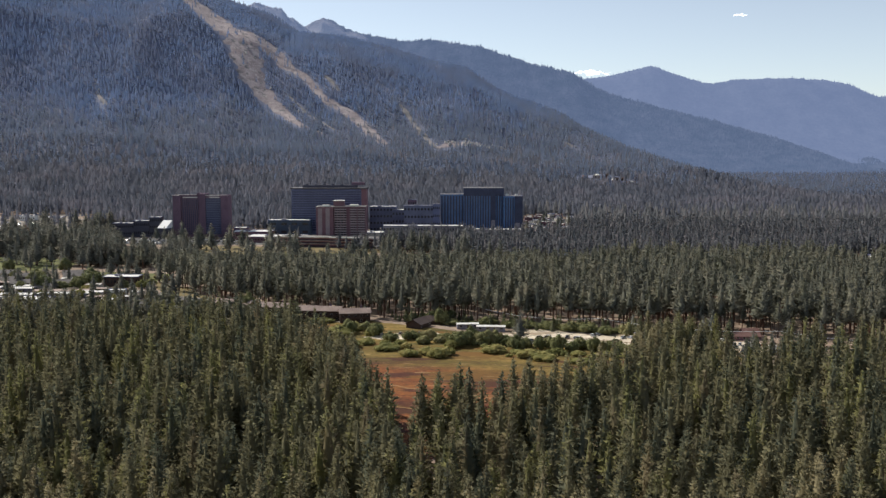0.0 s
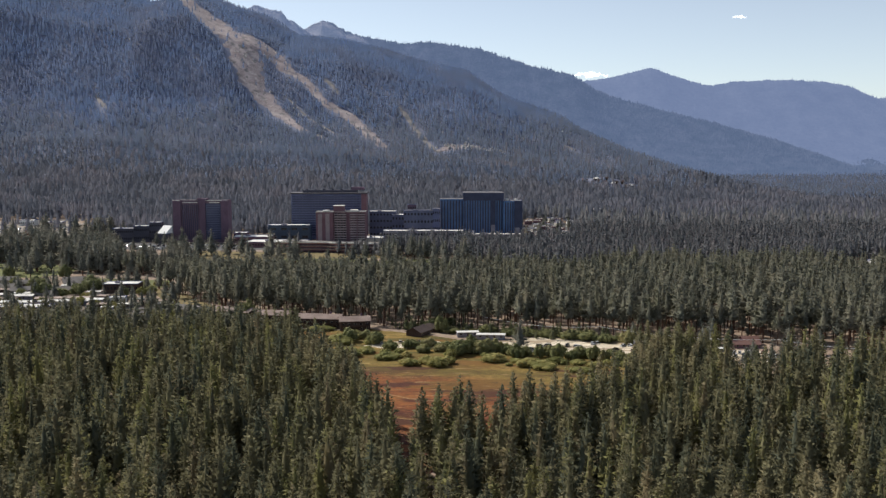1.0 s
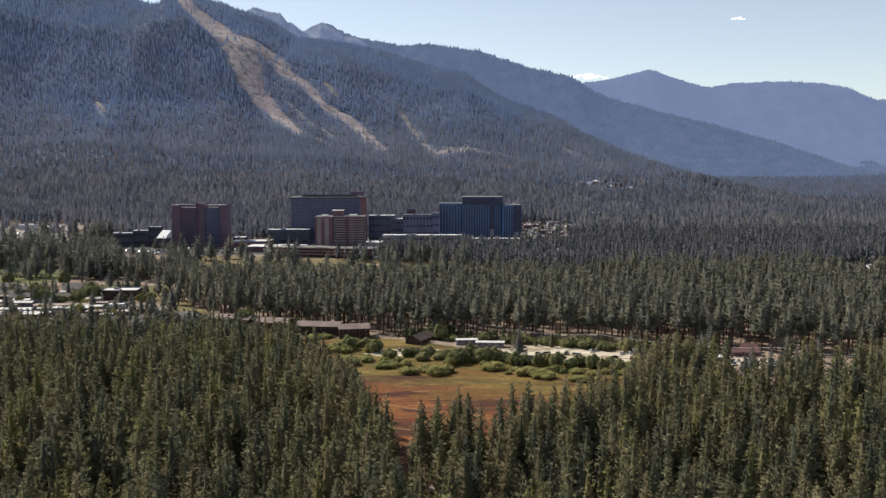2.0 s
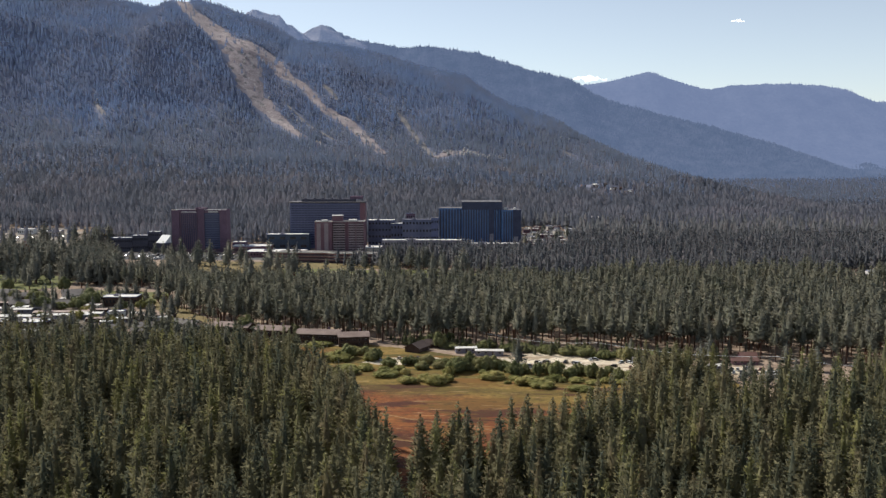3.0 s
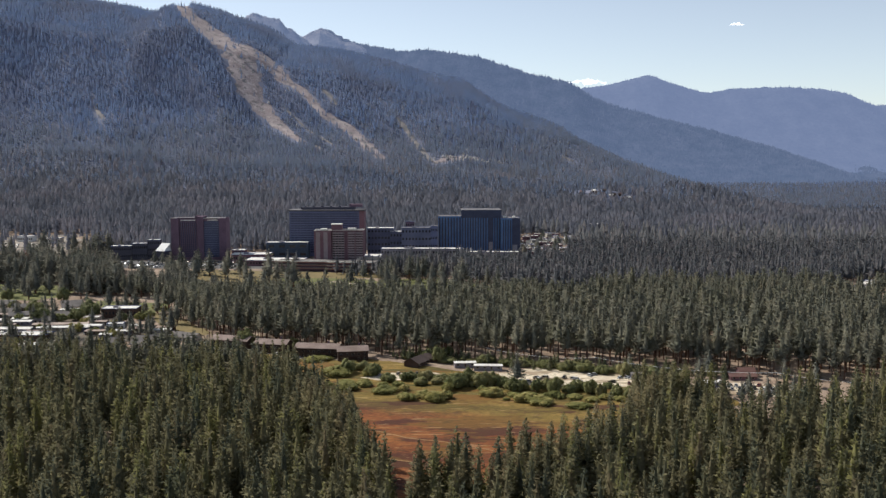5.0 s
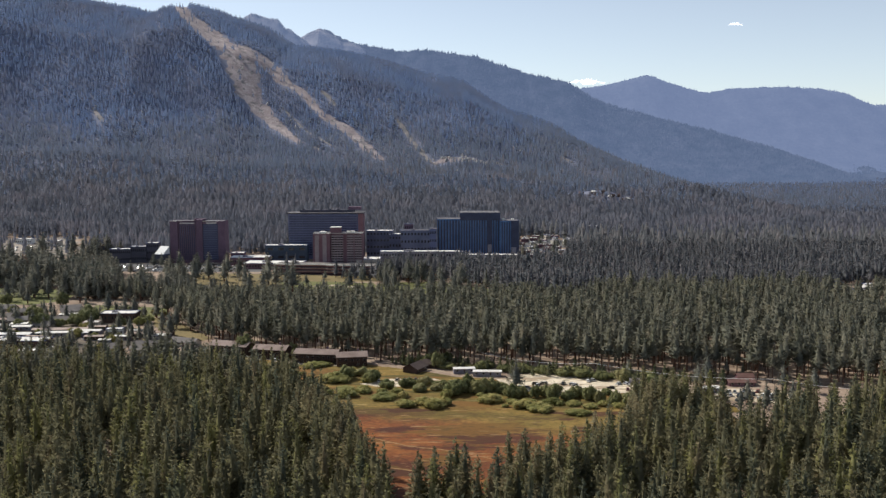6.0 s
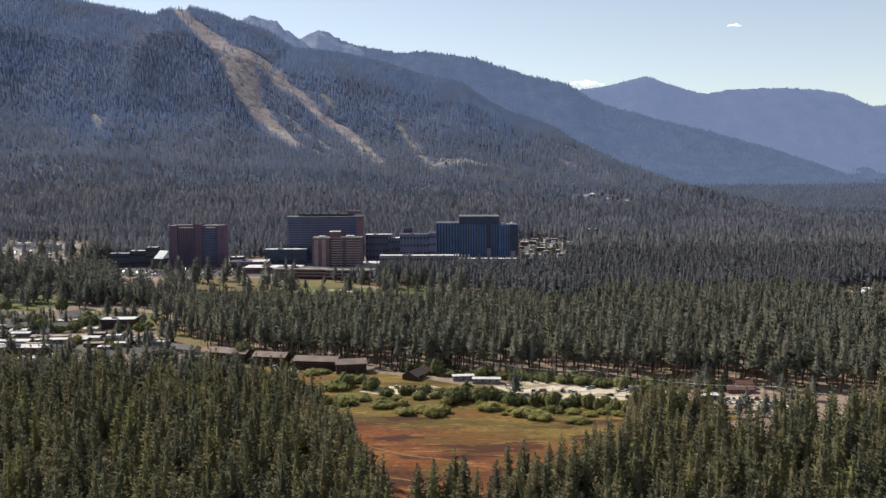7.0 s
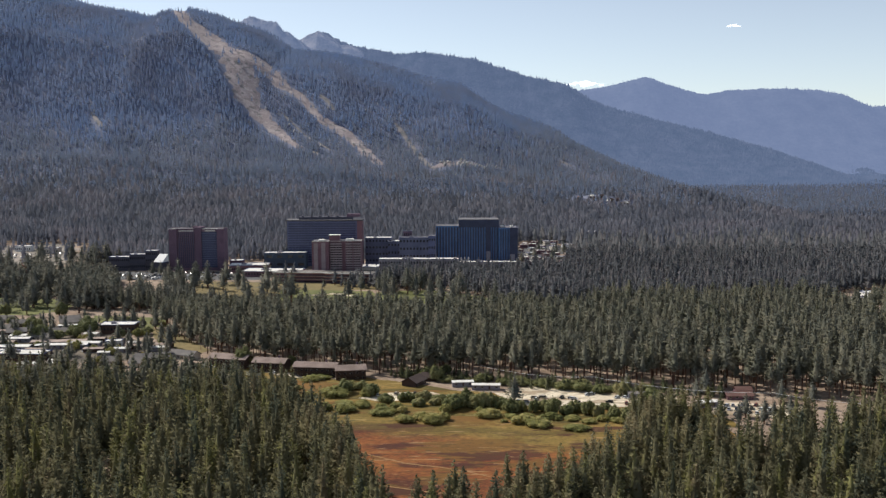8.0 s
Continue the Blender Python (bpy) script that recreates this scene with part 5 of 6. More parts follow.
def window_in(parent, x, y, z, w, h):
    f = part("window", boxes((x - w / 2 - 0.1, x + w / 2 + 0.1, y - 0.06, y, z - 0.1, z + h + 0.1)), CREAM, parent)
    part("pane", boxes((x - w / 2, x + w / 2, y - 0.1, y - 0.06, z, z + h)), PANE, f)


def house(label, x, y, length, depth, wall_h, rise, wall, roof, turn=0.0, group="", name="house"):
    t = thing(name, label, "house", x, y, 0, turn, group)
    part("wall", gable_walls(length, depth, wall_h, rise), wall, t)
    part("roof", gable_roof(length, depth, wall_h, rise), roof, t)
    n = max(2, int(length / 3.5))
    for i in range(n):
        u = -length / 2 + length * (i + 0.5) / n
        for z in ([1.0, 3.7] if wall_h > 5 else [1.0]):
            if i == n // 2 and z < 2:
                part("door", boxes((u - 0.5, u + 0.5, -depth / 2 - 0.08, -depth / 2, 0.1, 2.2)), TIMBER, t)
            else:
                window_in(t, u, -depth / 2, z, 1.3, 1.2)
    return t


rh = random.Random(9)
for i in range(13):
    x, y = 284 + 8.5 * i + rh.uniform(-4, 4), 1926 + 12 * math.sin(i * 2.3) + rh.uniform(-6, 6) - 0.12 * 8.5 * i
    roof, word = ((DARK_ROOF, "dark"), (RED_ROOF, "red"), (DARK_ROOF, "dark"), (WHITE_ROOF, "pale"))[i % 4]
    house(word + "-roofed timber house in a far hillside hamlet", x, y, rh.uniform(6, 9), 6, 4.6, 2.2, TIMBER, roof, rh.uniform(-40, 40), "houses of the hillside hamlet").location.z = float(height(x, y)) - 0.3


def lodge_wing(x, y, length, turn):
    t = house("two-storey dark timber lodge wing with weathered brown roof", x, y, length, 12, 6.6, 2.1, TIMBER, LODGE_ROOF, turn, "wings of the lodge", "lodge_wing")
    part("balcony", boxes((-length / 2 + 1, length / 2 - 1, -7.4, -6.0, 2.9, 3.1), (-length / 2 + 1, length / 2 - 1, -7.45, -7.35, 3.1, 4.0)), TIMBER, t)
    for i in range(5):
        u = -length / 2 + 1.2 + (length - 2.4) * i / 4
        part("post", boxes((u - 0.12, u + 0.12, -7.35, -7.1, 0, 6.2)), TIMBER, t)
    part("chimney", boxes((length * 0.2, length * 0.2 + 1.1, 0.8, 1.9, 7.6, 9.8)), BRICK_DARK, t)
    return t


lodge_wing(-140.2, 632.0, 27, -16.6)
lodge_wing(-110.6, 619.2, 22, -12.0)
lodge_wing(-78.8, 605.4, 28, -8.6)
lodge_wing(-56.2, 596.6, 19, 9)
def pale_wall(x, y, length, h, turn, label):
    t = thing("retaining_wall", label, "wall", x, y, 0, turn)
    part("wall_face", boxes((-length / 2, length / 2, -0.2, 0.2, 0, h)), CREAM, t)
    part("coping", boxes((-length / 2 - 0.1, length / 2 + 0.1, -0.3, 0.3, h, h + 0.15)), WHITE_WALL, t, "white coping")
    for i in range(4):
        u = -length / 2 + length * (i + 0.5) / 4
        part("pilaster", boxes((u - 0.2, u + 0.2, -0.3, -0.2, 0, h)), CREAM, t)


pale_wall(-76.5, 590.5, 9.5, 2.0, -4, "pale low wall before the dark timber lodge")
house("small dark brown cabin with a grey roof", -15, 578, 13, 10, 3.2, 2.6, TIMBER, DARK_ROOF, 62, name="cabin")
house("grey-roofed outbuilding behind the cabin", -4, 590, 12, 8, 3.0, 2.2, TIMBER, DARK_ROOF, 4, name="cabin")
house("red-roofed wooden lodge by the gravel yard", 175, 541, 15, 8, 2.6, 1.5, BRICK_RED, RED_ROOF, 0, name="lodge")
house("small red-roofed porch wing of the lodge", 180, 549, 9, 6, 3.6, 1.4, BRICK_RED, RED_ROOF, 2, name="lodge")


def trailer(label, x, y, length, roof, wall, turn=0.0, group="mobile homes of the village", deep=5.2):
    """A long low mobile home with a slightly pitched roof."""
    t = thing("mobile_home", label, "mobile home", x, y, 0, turn, group)
    part("skirting", boxes((-length / 2 + 0.1, length / 2 - 0.1, 0.1 - deep / 2, deep / 2 - 0.1, 0, 0.6)), GREY_WALL, t)
    part("body", boxes((-length / 2, length / 2, -deep / 2, deep / 2, 0.6, 3.2)), wall, t)
    part("roof", gable_roof(length, deep, 3.2, 0.09 * deep, 0.3, 0.15), roof, t)
    n = max(2, int(length / 4))
    for i in range(n):
        u = -length / 2 + length * (i + 0.5) / n
        if i == n // 2:
            part("door", boxes((u - 0.45, u + 0.45, -deep / 2 - 0.06, -deep / 2, 0.7, 2.7)), TIMBER, t)
        else:
            window_in(t, u, -deep / 2, 1.5, 1.4, 1.0)
    return t


# mobile home walls are grey or dark brown to imitate their shaded sides
trailer("white mobile home by the gravel yard", 15, 573, 13, WHITE_ROOF, GREY_WALL, 6, "trailers by the gravel yard")
trailer("long white mobile home by the gravel yard", 29, 565, 17, WHITE_ROOF, GREY_WALL, -4, "trailers by the gravel yard")
trailer("pale grey trailer at the yard's end", 117, 543, 12, GREY_ROOF, GREY_WALL, -3, "trailers by the gravel yard")
trailer("white-roofed trailer among pines", 152, 523, 11, WHITE_ROOF, GREY_WALL, 14, "trailers by the gravel yard")
for x, y, w, kind, deep in ((-286, 708, 41, 1, 9), (-279, 695, 38, 0, 8), (-264, 702, 22, 0, 8), (-243, 704, 11, 0, 10), (-222, 690, 16, 1, 8), (-205, 684, 17, 0, 7), (-207, 694, 20, 1, 8), (-312, 690, 24, 0, 9), (-238, 667, 8.5, 0, 6), (-327, 732, 13, 0, 8), (-305, 774, 15, 0, 7), (-330, 706, 22, 1, 8), (-345, 694, 20, 0, 8), (-262, 718, 14, 1, 7), (-322, 720, 18, 0, 8), (-346, 726, 16, 0, 8), (-318, 762, 14, 0, 7), (-372, 770, 16, 0, 7), (-250, 680, 14, 1, 7), (-322, 674, 20, 0, 8), (-228, 702, 9, 0, 6), (-264, 641, 6, 0, 5), (-258, 634, 7, 0, 5), (-230, 680, 11, 0, 6), (-350, 752, 13, 1, 7), (-290, 678, 18, 1, 7)):
    trailer("tan-roofed mobile home in the village" if kind else "white-roofed mobile home in the village", x, y, w, TAN_ROOF if kind else WHITE_ROOF, TIMBER if kind else GREY_WALL, random.uniform(-5, 5), deep=deep)
for x, y, w in ((-372, 807, 15), (-347, 787, 20), (-316, 805, 16), (-309, 790, 17), (-356, 764, 17), (-336, 748, 14), (-306, 727, 15), (-300, 748, 16), (-225, 640, 9), (-179, 659, 21), (-199, 650, 24), (-204, 634, 9)):
    house("grey-roofed village house among trees", x, y, w, 9, 3.4, 2.4, CREAM if w % 2 else TIMBER, GREY_ROOF, random.uniform(-25, 25), "houses of the village")
hall("flat white-roofed brown community hall beside the fairway", -257, 756, 28, 14, 7.2, TIMBER, 2, None, 5)
hall("long white-roofed grey hall in the village", -290, 655, 34, 14, 5.6, TIMBER, -4, None, 5)
hall("tan shed at the edge of the forest", -272, 626, 20, 9, 4.0, CREAM, -3, TAN_ROOF, 4)
hall("tan-roofed store in the village", -271, 731, 12, 8, 4.0, CREAM, 3, TAN_ROOF, 3)
hall("white shed in the village", -242, 699, 12, 7, 4.6, WHITE_WALL, 8, None, 3)

# ---- vehicles ----


def car(paint, long=4.5, high=1.5):
    """A parked car: body with cut corners, glass cabin, four wheels."""
    t = thing("parked_car", "parked car", "car", 0, 0)
    bm = boxes((-long / 2, long / 2, -0.9, 0.9, 0.35, 0.85))
    bmesh.ops.bevel(bm, geom=bm.edges[:], offset=0.12, segments=2, affect="EDGES")
    part("body", bm, paint, t)
    bm = boxes((-long * 0.40, long * 0.36, -0.8, 0.8, 0.82, high))
    for v in bm.verts:
        if v.co.z > 1:
            v.co.x, v.co.y = (long * 0.36 - (high - 0.82) * 1.33 if v.co.x > 0 else -long * 0.29), v.co.y * 0.86
    part("cabin", bm, PANE, t)
    bm = boxes((-long * 0.29, long * 0.36 - (high - 0.82) * 1.33, -0.70, 0.70, high - 0.05, high + 0.06))
    bmesh.ops.bevel(bm, geom=bm.edges[:], offset=0.05, segments=2, affect="EDGES")
    part("roof", bm, paint, t)
    for sx in (-1, 1):
        for sy in (-1, 1):
            bm = bmesh.new()
            bmesh.ops.create_cone(bm, cap_ends=True, segments=12, radius1=0.33, radius2=0.33, depth=0.22, matrix=pose(sx * long * 0.3, sy * 0.82, 0.33, 90))
            part("wheel", bm, RUBBER, t)
    return t


CAR_NAMES = ("white", "silver", "black", "red", "blue", "sand")
cars = []
for i, paint in enumerate(PAINTS):
    c = car(paint, 4.4 + 0.15 * i, 1.45 + 0.07 * (i % 3))
    tagged(c, CAR_NAMES[i] + " parked car standing in an open yard", group="parked cars")
    cars.append(c)
spots = []
rc = random.Random(21)
for r in range(8):
    for i in range(30):
        x, y = -412 + i * 6.0 + rc.uniform(-1.2, 1.2), 1076 + r * 9.0 - i * 0.3
        if rc.random() < 0.62 and not (x > -242 and y > 1100) and not (x > -260 and y > 1126):
            spots.append((x, y, (241 if rc.random() < 0.75 else 61) + rc.uniform(-18, 18), 0.2))
for i in range(18):
    spots.append((52 + rc.uniform(-10, 62), 536 + rc.uniform(-10, 14), rc.uniform(0, 360), 0.2))
for i in range(20):
    spots.append((-606 + (i % 10) * 10 + rc.uniform(-2, 2), 1282 + (i // 10) * 36 + rc.uniform(-6, 6), 241 + rc.uniform(-9, 9), 0.1))
for i in range(5):
    spots.append((-36 + i * 5.5, 551 + rc.uniform(-3, 4), rc.uniform(60, 120), 0.2))
for i in range(24):
    spots.append((152 + (i % 8) * 4.6 + rc.uniform(-1.5, 1.5), 506 + (i // 8) * 8.5 + rc.uniform(-2, 2), 238 + rc.uniform(-12, 12), 0.2))
for i in range(9):
    spots.append((110 + i * 7, 1170 + rc.uniform(0, 12), rc.uniform(0, 180), 0.3))
for i in range(36):
    spots.append((104 + 12.5 * (i % 5) + rc.uniform(-2, 2), 1214 + 46 * (i // 10) + 5 * (i % 2) + rc.uniform(-2, 2), rc.uniform(0, 180), 0.3))
for i in range(16):
    spots.append((-630 + (i % 10) * 12 + rc.uniform(-2, 2), 1262 + (i // 10) * 40 + rc.uniform(-6, 6), 241 + rc.uniform(-9, 9), 0.1))
for i in range(6):
    spots.append((-152 + i * 15, 627 - i * 6.2, -20 + rc.uniform(-10, 10), 0.2))
for i in range(6):
    spots.append((-300 + i * 14, 682 + rc.uniform(-3, 3), rc.uniform(0, 180), 0.1))
for i, (x, y, turn, z) in enumerate(spots):
    k = rc.choice((0, 0, 0, 0, 1, 1, 1, 5, 2, 3, 4)) if i >= 6 else i
    ground_at = float(height(x, y)) + (1.1 if y > 1170 else 0)
    if i < 6:
        cars[i].matrix_basis = pose(x, y, z + ground_at, 0, 0, turn)
    else:
        copy_thing(cars[k], pose(x, y, z + ground_at, 0, 0, turn))

# ---- power line ----


def power_pole(x, y, h, turn):
    t = thing("power_pole", "weathered wooden power pole with a crossarm", "power pole", x, y, 0, turn, "poles of the power line")
    bm = bmesh.new()
    bmesh.ops.create_cone(bm, cap_ends=True, segments=8, radius1=0.2, radius2=0.12, depth=h, matrix=Matrix.Translation((0, 0, h / 2)))
    part("post", bm, POLE, t)
    part("crossarm", boxes((-0.06, 0.06, -1.2, 1.2, h - 0.7, h - 0.55)), POLE, t)
    for s in (-1.1, 0.0, 1.1):
        bm = bmesh.new()
        bmesh.ops.create_cone(bm, cap_ends=True, segments=8, radius1=0.07, radius2=0.05, depth=0.25, matrix=Matrix.Translation((0, s, h - 0.43 if s else h + 0.12)))
        part("insulator", bm, STEEL_BLUE, t)
    return t


POLES = [(26.8, 592.6, 8.2), (93, 558.7, 8.6), (186, 515, 9.4), (262, 490, 9.4)]
for x, y, h in POLES:
    power_pole(x, y, h, -27)
for (x0, y0, h0), (x1, y1, h1) in zip(POLES, POLES[1:]):
    cu = bpy.data.curves.new("power_cable", "CURVE")
    cu.dimensions, cu.bevel_depth, cu.bevel_resolution = "3D", 0.09, 1
    sp = cu.splines.new("POLY")
    sp.points.add(16)
    for i in range(17):
        u = i / 16
        sp.points[i].co = (x0 + (x1 - x0) * u, y0 + (y1 - y0) * u, h0 + 0.25 + (h1 - h0) * u - 4 * 2.6 * u * (1 - u), 1)
    cu.materials.append(WIRE)
    tagged(new("power_cable", cu), "pale sagging cable strung between wooden poles", "cable", group="cables of the power line")

# ---- willows, cottonwoods and lone conifers ----


def leafy(seed, lobes, blades, size, low):
    """Leaf blades over several overlapping lobes, in a space one wide and one high."""
    rng = np.random.default_rng(seed)
    v, t = [], []
    for b in range(lobes):
        a, r = b * 2.4 + rng.uniform(-0.4, 0.4), 0.30 * math.sqrt((b + 0.3) / lobes)
        tall_ = (1 - low) * rng.uniform(0.30, 0.42) * (1.15 - r)
        c = np.array([np.cos(a) * r, np.sin(a) * r, low + tall_ + rng.uniform(0, 0.22) * (1 - 2 * r)])
        rad = np.array([rng.uniform(0.17, 0.25), rng.uniform(0.17, 0.25), tall_])
        for i in range(blades):
            d = rng.normal(0, 1, 3)
            d /= np.linalg.norm(d)
            p = c + d * rad * rng.uniform(0.8, 1.08)
            p[2] = max(p[2], 0.01)
            e, f = d * 0.7 + rng.normal(0, 0.6, 3) + np.array([0, 0, 0.4]), rng.normal(0, 1, 3)
            e, f = e / np.linalg.norm(e) * size, f / np.linalg.norm(f) * size * 0.6
            k = len(v)
            v += [p - e * 0.5 - f * 0.5, p - e * 0.5 + f * 0.5, p + e * 0.8]
            t.append((k, k + 1, k + 2))
        # dense twigs inside each lobe
        k, m = len(v), 0
        for ring_z, ring_r in ((-0.7, 0.5), (0.1, 0.78), (0.7, 0.45)):
            for p_ in range(5):
                g_ = p_ * 1.2566 + ring_z
                q_ = c + rad * np.array([np.cos(g_) * ring_r, np.sin(g_) * ring_r, ring_z])
                v.append(np.array([q_[0], q_[1], max(q_[2], 0.005)]))
        for p_ in range(5):
            o_ = (p_ + 1) % 5
            for m in (0, 5):
                t += [(k + m + p_, k + m + o_, k + m + 5 + o_), (k + m + p_, k + m + 5 + o_, k + m + 5 + p_)]
        t += [(k + 10, k + 11, k + 12), (k + 10, k + 12, k + 13), (k + 10, k + 13, k + 14)]
    return np.array(v), np.array(t)


def limbs(seed, low):
    """A short trunk that forks into limbs."""
    rng = random.Random(seed)
    bm = bmesh.new()

    def limb(a, b, r0, r1):
        d = Vector(b) - Vector(a)
        m = Matrix.Translation((Vector(a) + Vector(b)) / 2) @ d.to_track_quat("Z", "Y").to_matrix().to_4x4()
        bmesh.ops.create_cone(bm, cap_ends=False, segments=6, radius1=r0, radius2=r1, depth=d.length, matrix=m)
    limb((0, 0, -0.02), (0.01, 0, low + 0.08), 0.035, 0.026)
    for i in range(5):
        a = i * 1.26 + rng.uniform(-0.3, 0.3)
        limb((0.01, 0, low + 0.06), (math.cos(a) * 0.26, math.sin(a) * 0.26, rng.uniform(0.5, 0.8)), 0.02, 0.006)
    return bm


def plant_kind(name, label, category, group, leaf, variants, low, size, with_limbs):
    made = []
    for k in range(variants):
        t = thing(name, label, category, 0, 0, group=group)
        if with_limbs:
            part("trunk", limbs(k, low), BARK, t)
        v, tr = leafy(200 + k + len(name), 14, 66, size * 1.1, low)
        o = new("crown" if with_limbs else "foliage", arrays_mesh("crown", v, tr, np.zeros(len(tr)), [leaf]))
        o.parent = t
        made.append(t)
    return made


def set_out(made, rows, turn_seed, low=1.0):
    rng = random.Random(turn_seed)
    for i, (x, y, w, h) in enumerate(rows):
        w, h = w * rng.uniform(1.0, 1.4), h * rng.uniform(0.95, 1.25)
        m = pose(x, y, 0, 0, 0, rng.uniform(0, 360)) @ Matrix.Diagonal((w * rng.uniform(0.8, 1.35), w * rng.uniform(0.75, 1.1), h * low * rng.uniform(0.85, 1.1), 1))
        if i < len(made):
            made[i].matrix_basis = m
        else:
            copy_thing(made[i % len(made)], Matrix.Identity(4)).matrix_basis = m


bushes = plant_kind("willow_bush", "rounded yellowing olive willow bush in dry meadow grass", "bush", "willows along the meadow", LEAVES_OLIVE, 4, 0.0, 0.07, False)
set_out(bushes, [(-64, 522, 13, 4.7), (-52, 518, 14, 5.6), (-43, 525, 8, 4.4), (-31, 512, 12, 5.2), (-24, 524, 9, 4.4), (-20, 515, 8, 6), (-18, 497, 10, 4.7), (-9, 501, 10, 5.4), (-3, 494, 10.6, 5.9), (3, 499, 8, 5.9), (4, 514, 9, 7.3), (28, 505, 14, 6), (35, 494, 4.4, 2.4), (23, 516, 5.5, 3.1), (45, 494, 13.6, 5.3), (52, 489, 12, 5.3), (61, 500, 9, 4.2), (72, 480, 13, 4), (72, 497, 8, 3), (-62, 553, 18, 6), (-54, 569, 16, 6), (-78, 592, 16, 5), (-42, 550, 10, 6), (88, 497, 9, 3.6)] + [(-120 + 11 * i, 588 - 8.5 * i + 6 * math.sin(i * 2.7), 9, 3.5 + math.sin(i * 1.9)) for i in range(9)] + [(40 + 8 * i, 503 - i * 1.5 + 3 * math.sin(i * 2.2), 8, 3.2) for i in range(8)], 1, 0.78)
shrubs = plant_kind("willow_tree", "bushy green willow with several stems by the yard", "tree", "willows along the yard", LEAVES, 4, 0.02, 0.062, True)
set_out(shrubs, [(-56, 559, 10, 9.4), (-47, 566, 8, 8.8), (-40, 552, 10, 11), (-17, 541, 9.7, 7.4), (-8, 541, 9.7, 7.8), (1, 538, 8.4, 7.2), (9, 523, 11.8, 10.6), (16, 528, 10.7, 11.3), (24, 523, 11, 11), (30, 525, 9.4, 9.4), (35, 523, 8.7, 9.4), (40, 513, 9, 10.4), (53, 513, 7.4, 10.4), (62, 507, 8.5, 11), (70, 508, 7.3, 9), (77, 515, 7.4, 8), (82, 507, 8, 10.4), (87, 503, 6.7, 8.5), (94, 499, 8.5, 8), (101, 495, 9, 10), (108, 506, 9, 11)] + [(-30 + 9.5 * i, 536 - 1.6 * i + 5 * math.sin(i * 2.1), 8, 6.5 + 2 * math.sin(i * 1.3)) for i in range(15)] + [(46 + 12.5 * i, 517 - 2.6 * i + 3 * math.sin(i * 2.6), 7.5, 8 + 1.5 * math.sin(i * 1.7)) for i in range(6)], 2, 0.76)
set_out(plant_kind("hedge_bush", "grey-green bush in a row behind the yard", "bush", "bushes behind the yard", LEAVES, 3, 0.0, 0.07, False),
        [(51, 577, 17, 4.8), (64, 571, 16, 4.8), (77, 565, 13.6, 5.4), (87, 560, 13.5, 5.4), (96, 554, 10, 5.4), (108, 548, 8, 7.3), (120, 523, 13, 12.8)] + [(-20 + 12 * i, 598 - 3.6 * i + 4 * math.sin(2.3 * i), 11, 4.5 + math.sin(i * 1.7)) for i in range(13)], 3)
set_out(plant_kind("cottonwood", "bright green leafy cottonwood beside buildings", "tree", "leafy trees among buildings", LEAVES_BRIGHT, 4, 0.06, 0.06, True),
        [(-1, 586, 12.5, 12.5), (-132, 632, 13, 13), (-99, 628, 7.6, 9), (5, 609, 7, 6), (-309, 731, 14, 15), (-331, 767, 14, 14), (-280, 750, 16, 15), (-286, 739, 14, 12), (-329, 732, 11, 7), (-298, 731, 12, 8), (-334, 834, 12, 14), (-361, 793, 10, 9), (-233, 747, 11, 6), (-247, 729, 7, 7), (-385, 836, 9, 11)], 4)


# young trees of a fresher green before the belt
NEEDLES_YOUNG = material("young_pine_needles", [(0.121, 0.134, 0.079), (0.19, 0.196, 0.11), (0.276, 0.259, 0.147)], 0.75, 0.09, 0.9, spread=(0.38, 0.64), vary=0.15, thin=0.35, spec=0.02)
town_pines = []
PATTERN_TOWN = [tufted(60 + k, 0.1 + 0.03 * k, 260, 0.052) for k in range(5)]
for cv, ct, cn in PATTERN_TOWN:
    t = thing("lone_pine", "lone dark green pine standing clear of the forest", "tree", 0, 0, group="lone pines among buildings")
    for nm, (v, tr), m, vn in (("trunk", TRUNK_NEAR, BARK, None), ("crown", (cv, ct), NEEDLES_TOWN, cn)):
        o = new(nm, arrays_mesh(nm, v, tr, np.zeros(len(tr)), [m], vn))
        o.parent = t
    town_pines.append(t)


def lone_pines(rows, label, group):
    for i, (x, y, h) in enumerate(rows):
        t = copy_thing(town_pines[i % 5], Matrix.Identity(4)) if i >= 5 else town_pines[i]
        t.matrix_basis = pose(x, y, 0, 0, 0, 50 * i) @ Matrix.Diagonal((h * 2.3, h * 2.3, h, 1))
        t.name = "lone_pine"
        tagged(t, label, group=group)


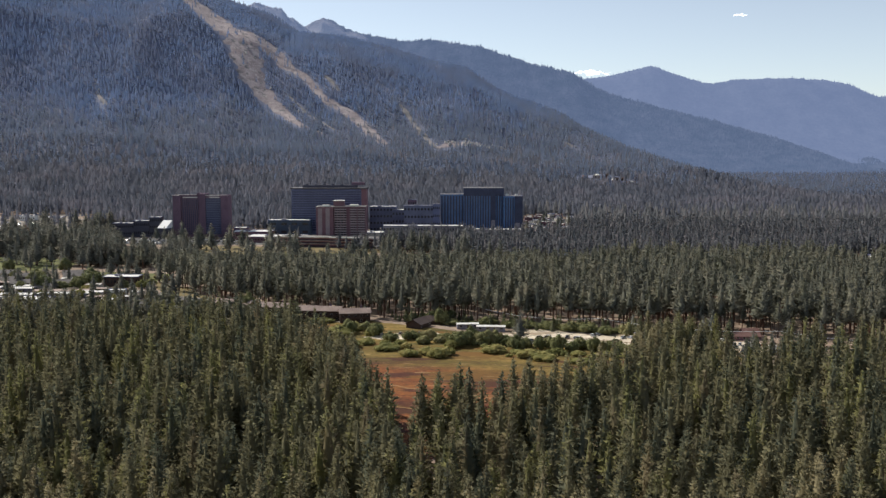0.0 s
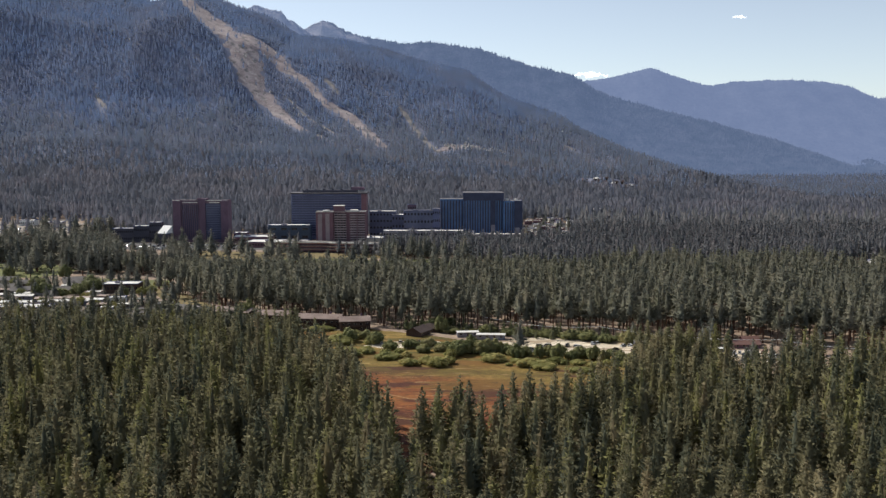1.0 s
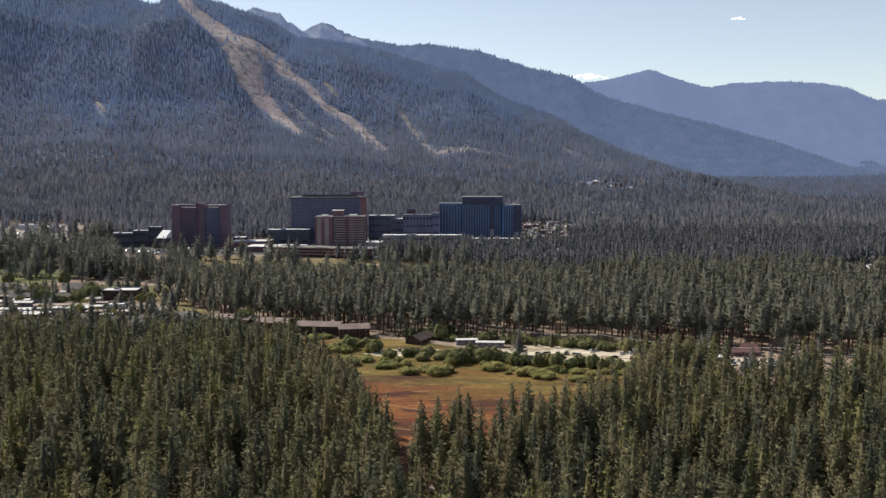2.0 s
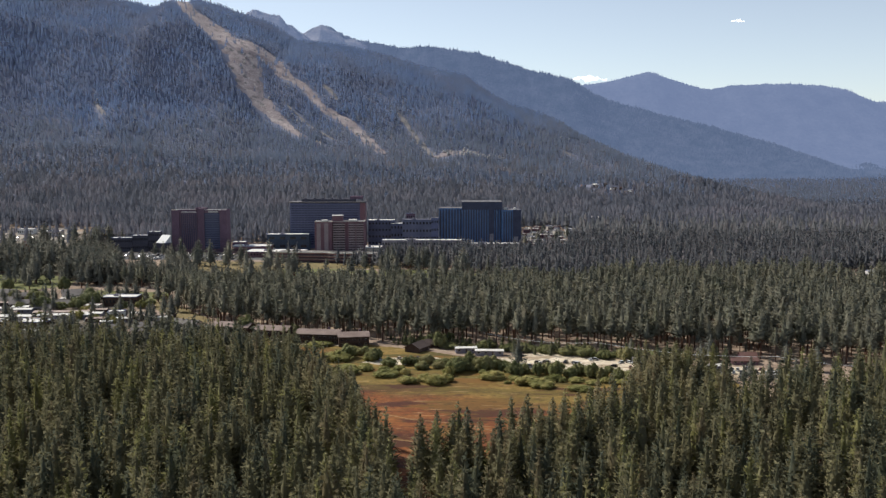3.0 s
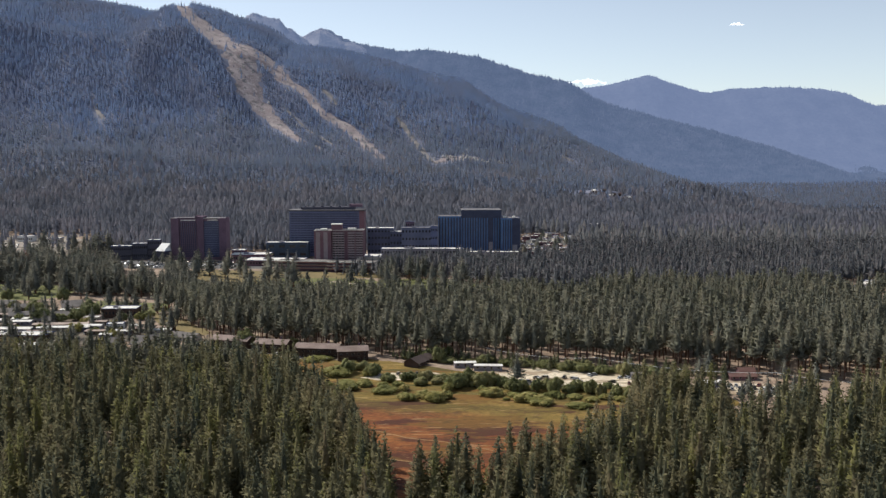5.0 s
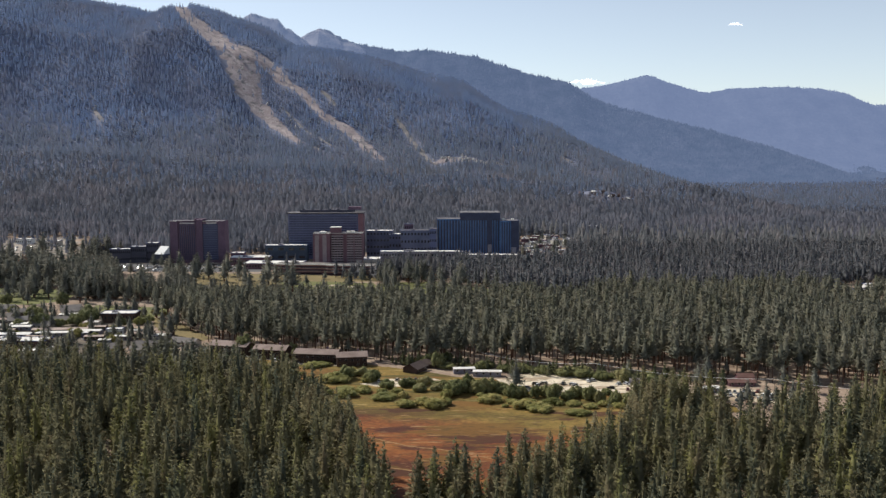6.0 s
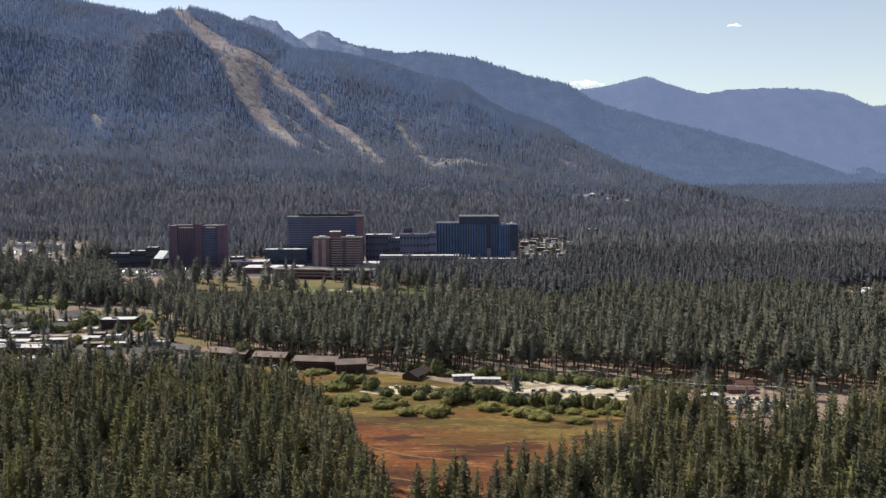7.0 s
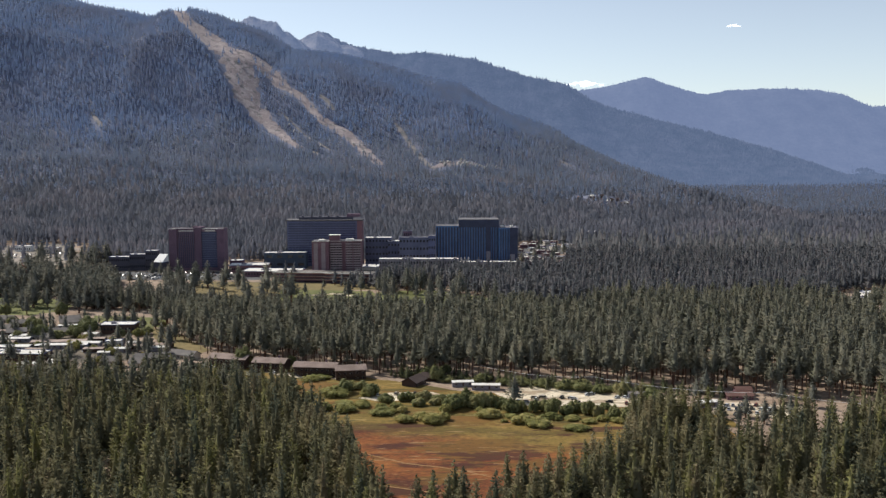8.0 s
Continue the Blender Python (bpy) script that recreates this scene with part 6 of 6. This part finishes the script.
lone_pines([(44, 535, 18.5), (114, 562, 12), (-50, 602, 11), (-249, 729, 13), (-279, 791, 20), (-262, 782, 20), (-254, 782, 19), (-199, 692, 20), (-240, 690, 12), (-213, 722, 15), (-302, 660, 14), (-262, 668, 12), (-338, 838, 20), (-370, 845, 18), (-325, 850, 24), (-395, 860, 24), (-232, 770, 18), (152, 498, 12), (166, 500, 14), (180, 496, 11), (191, 502, 13), (172, 488, 15), (158, 486, 13), (187, 484, 14), (-188, 712, 17), (150, 540, 15), (158, 548, 18), (196, 530, 15), (210, 520, 16), (-104, 618, 9), (-196, 948, 27), (-175, 962, 34), (-164, 943, 26), (-143, 917, 31), (-250, 965, 32), (-280, 1015, 32), (-246, 1005, 30), (-203, 723, 21), (-304, 879, 34), (-278, 878, 32), (-386, 872, 26), (-379, 881, 27), (-366, 881, 22), (-225, 984, 22), (-135, 953, 13), (-92, 922, 12), (-66, 903, 14), (-56, 977, 28), (-50, 965, 27), (-33, 976, 24), (-15, 988, 25), (0, 979, 21), (-261, 1018, 30), (-232, 1030, 28), (-212, 1000, 26), (-329, 1118, 17), (-337, 1114, 18), (122, 1180, 20), (106, 1205, 18), (150, 1236, 20), (128, 1262, 17), (160, 1290, 20), (108, 1290, 16), (141, 1330, 18), (174, 1312, 20), (150, 1382, 18), (-122, 1002, 11), (-100, 1006, 10), (-82, 996, 12), (-170, 1010, 15), (-30, 1000, 22)],
           "lone dark green pine standing clear of the forest", "lone pines among buildings")

rust = plant_kind("autumn_tree", "rust-red dying tree among dark pines", "tree", "", RUST_LEAVES, 1, 0.06, 0.06, True)
set_out(rust, [(-446, 1012, 13, 21)], 5)

# the village's own greenery: leafy trees and young pines in every yard
rv = random.Random(31)
for i in range(190):
    x, y = rv.uniform(-385, -190), rv.uniform(625, 800)
    if abs(x + 257) < 18 and abs(y - 752) < 14 or y > 700 and x > -225 or x < -130 - y * 0.36:
        continue
    if rv.random() < 0.6:
        t = copy_thing(town_pines[i % 5], Matrix.Identity(4))
        h = rv.uniform(7, 16)
        t.matrix_basis = pose(x, y, 0, 0, 0, 40 * i) @ Matrix.Diagonal((h * 1.9, h * 1.9, h, 1))
        t.name = "young_pine"
        tagged(t, "young dark green pine in a village yard", group="young pines of the village")
    else:
        w = rv.uniform(5, 10)
        copy_thing(bushes[i % 4], Matrix.Identity(4)).matrix_basis = pose(x, y, 0, 0, 0, 40 * i) @ Matrix.Diagonal((w, w, w * 0.7, 1))

# young pines and brush in front of the tall belt
young = []
for k in range(4):
    cv, ct, cn = tufted(160 + k, 0.04, 200, 0.075)
    t = thing("young_pine", "young green pine before the tall forest belt", "tree", 0, 0, group="young pines before the belt")
    for nm, (v, tr), m, vn in (("trunk", TRUNK_NEAR, BARK, None), ("crown", (cv, ct), NEEDLES_YOUNG, cn)):
        o = new(nm, arrays_mesh(nm, v, tr, np.zeros(len(tr)), [m], vn))
        o.parent = t
    young.append(t)
for i in range(80):
    u = (i + rv.uniform(0, 1)) / 80
    x, y = -34 + u * 205, 606 - u * 57 + rv.uniform(-8, 8) - 10 * math.sin(u * 3.1)
    h = rv.uniform(4, 10)
    t = copy_thing(young[i % 4], Matrix.Identity(4)) if i >= 4 else young[i]
    t.matrix_basis = pose(x, y, 0, 0, 0, 63 * i) @ Matrix.Diagonal((h * 2.0, h * 2.0, h, 1))
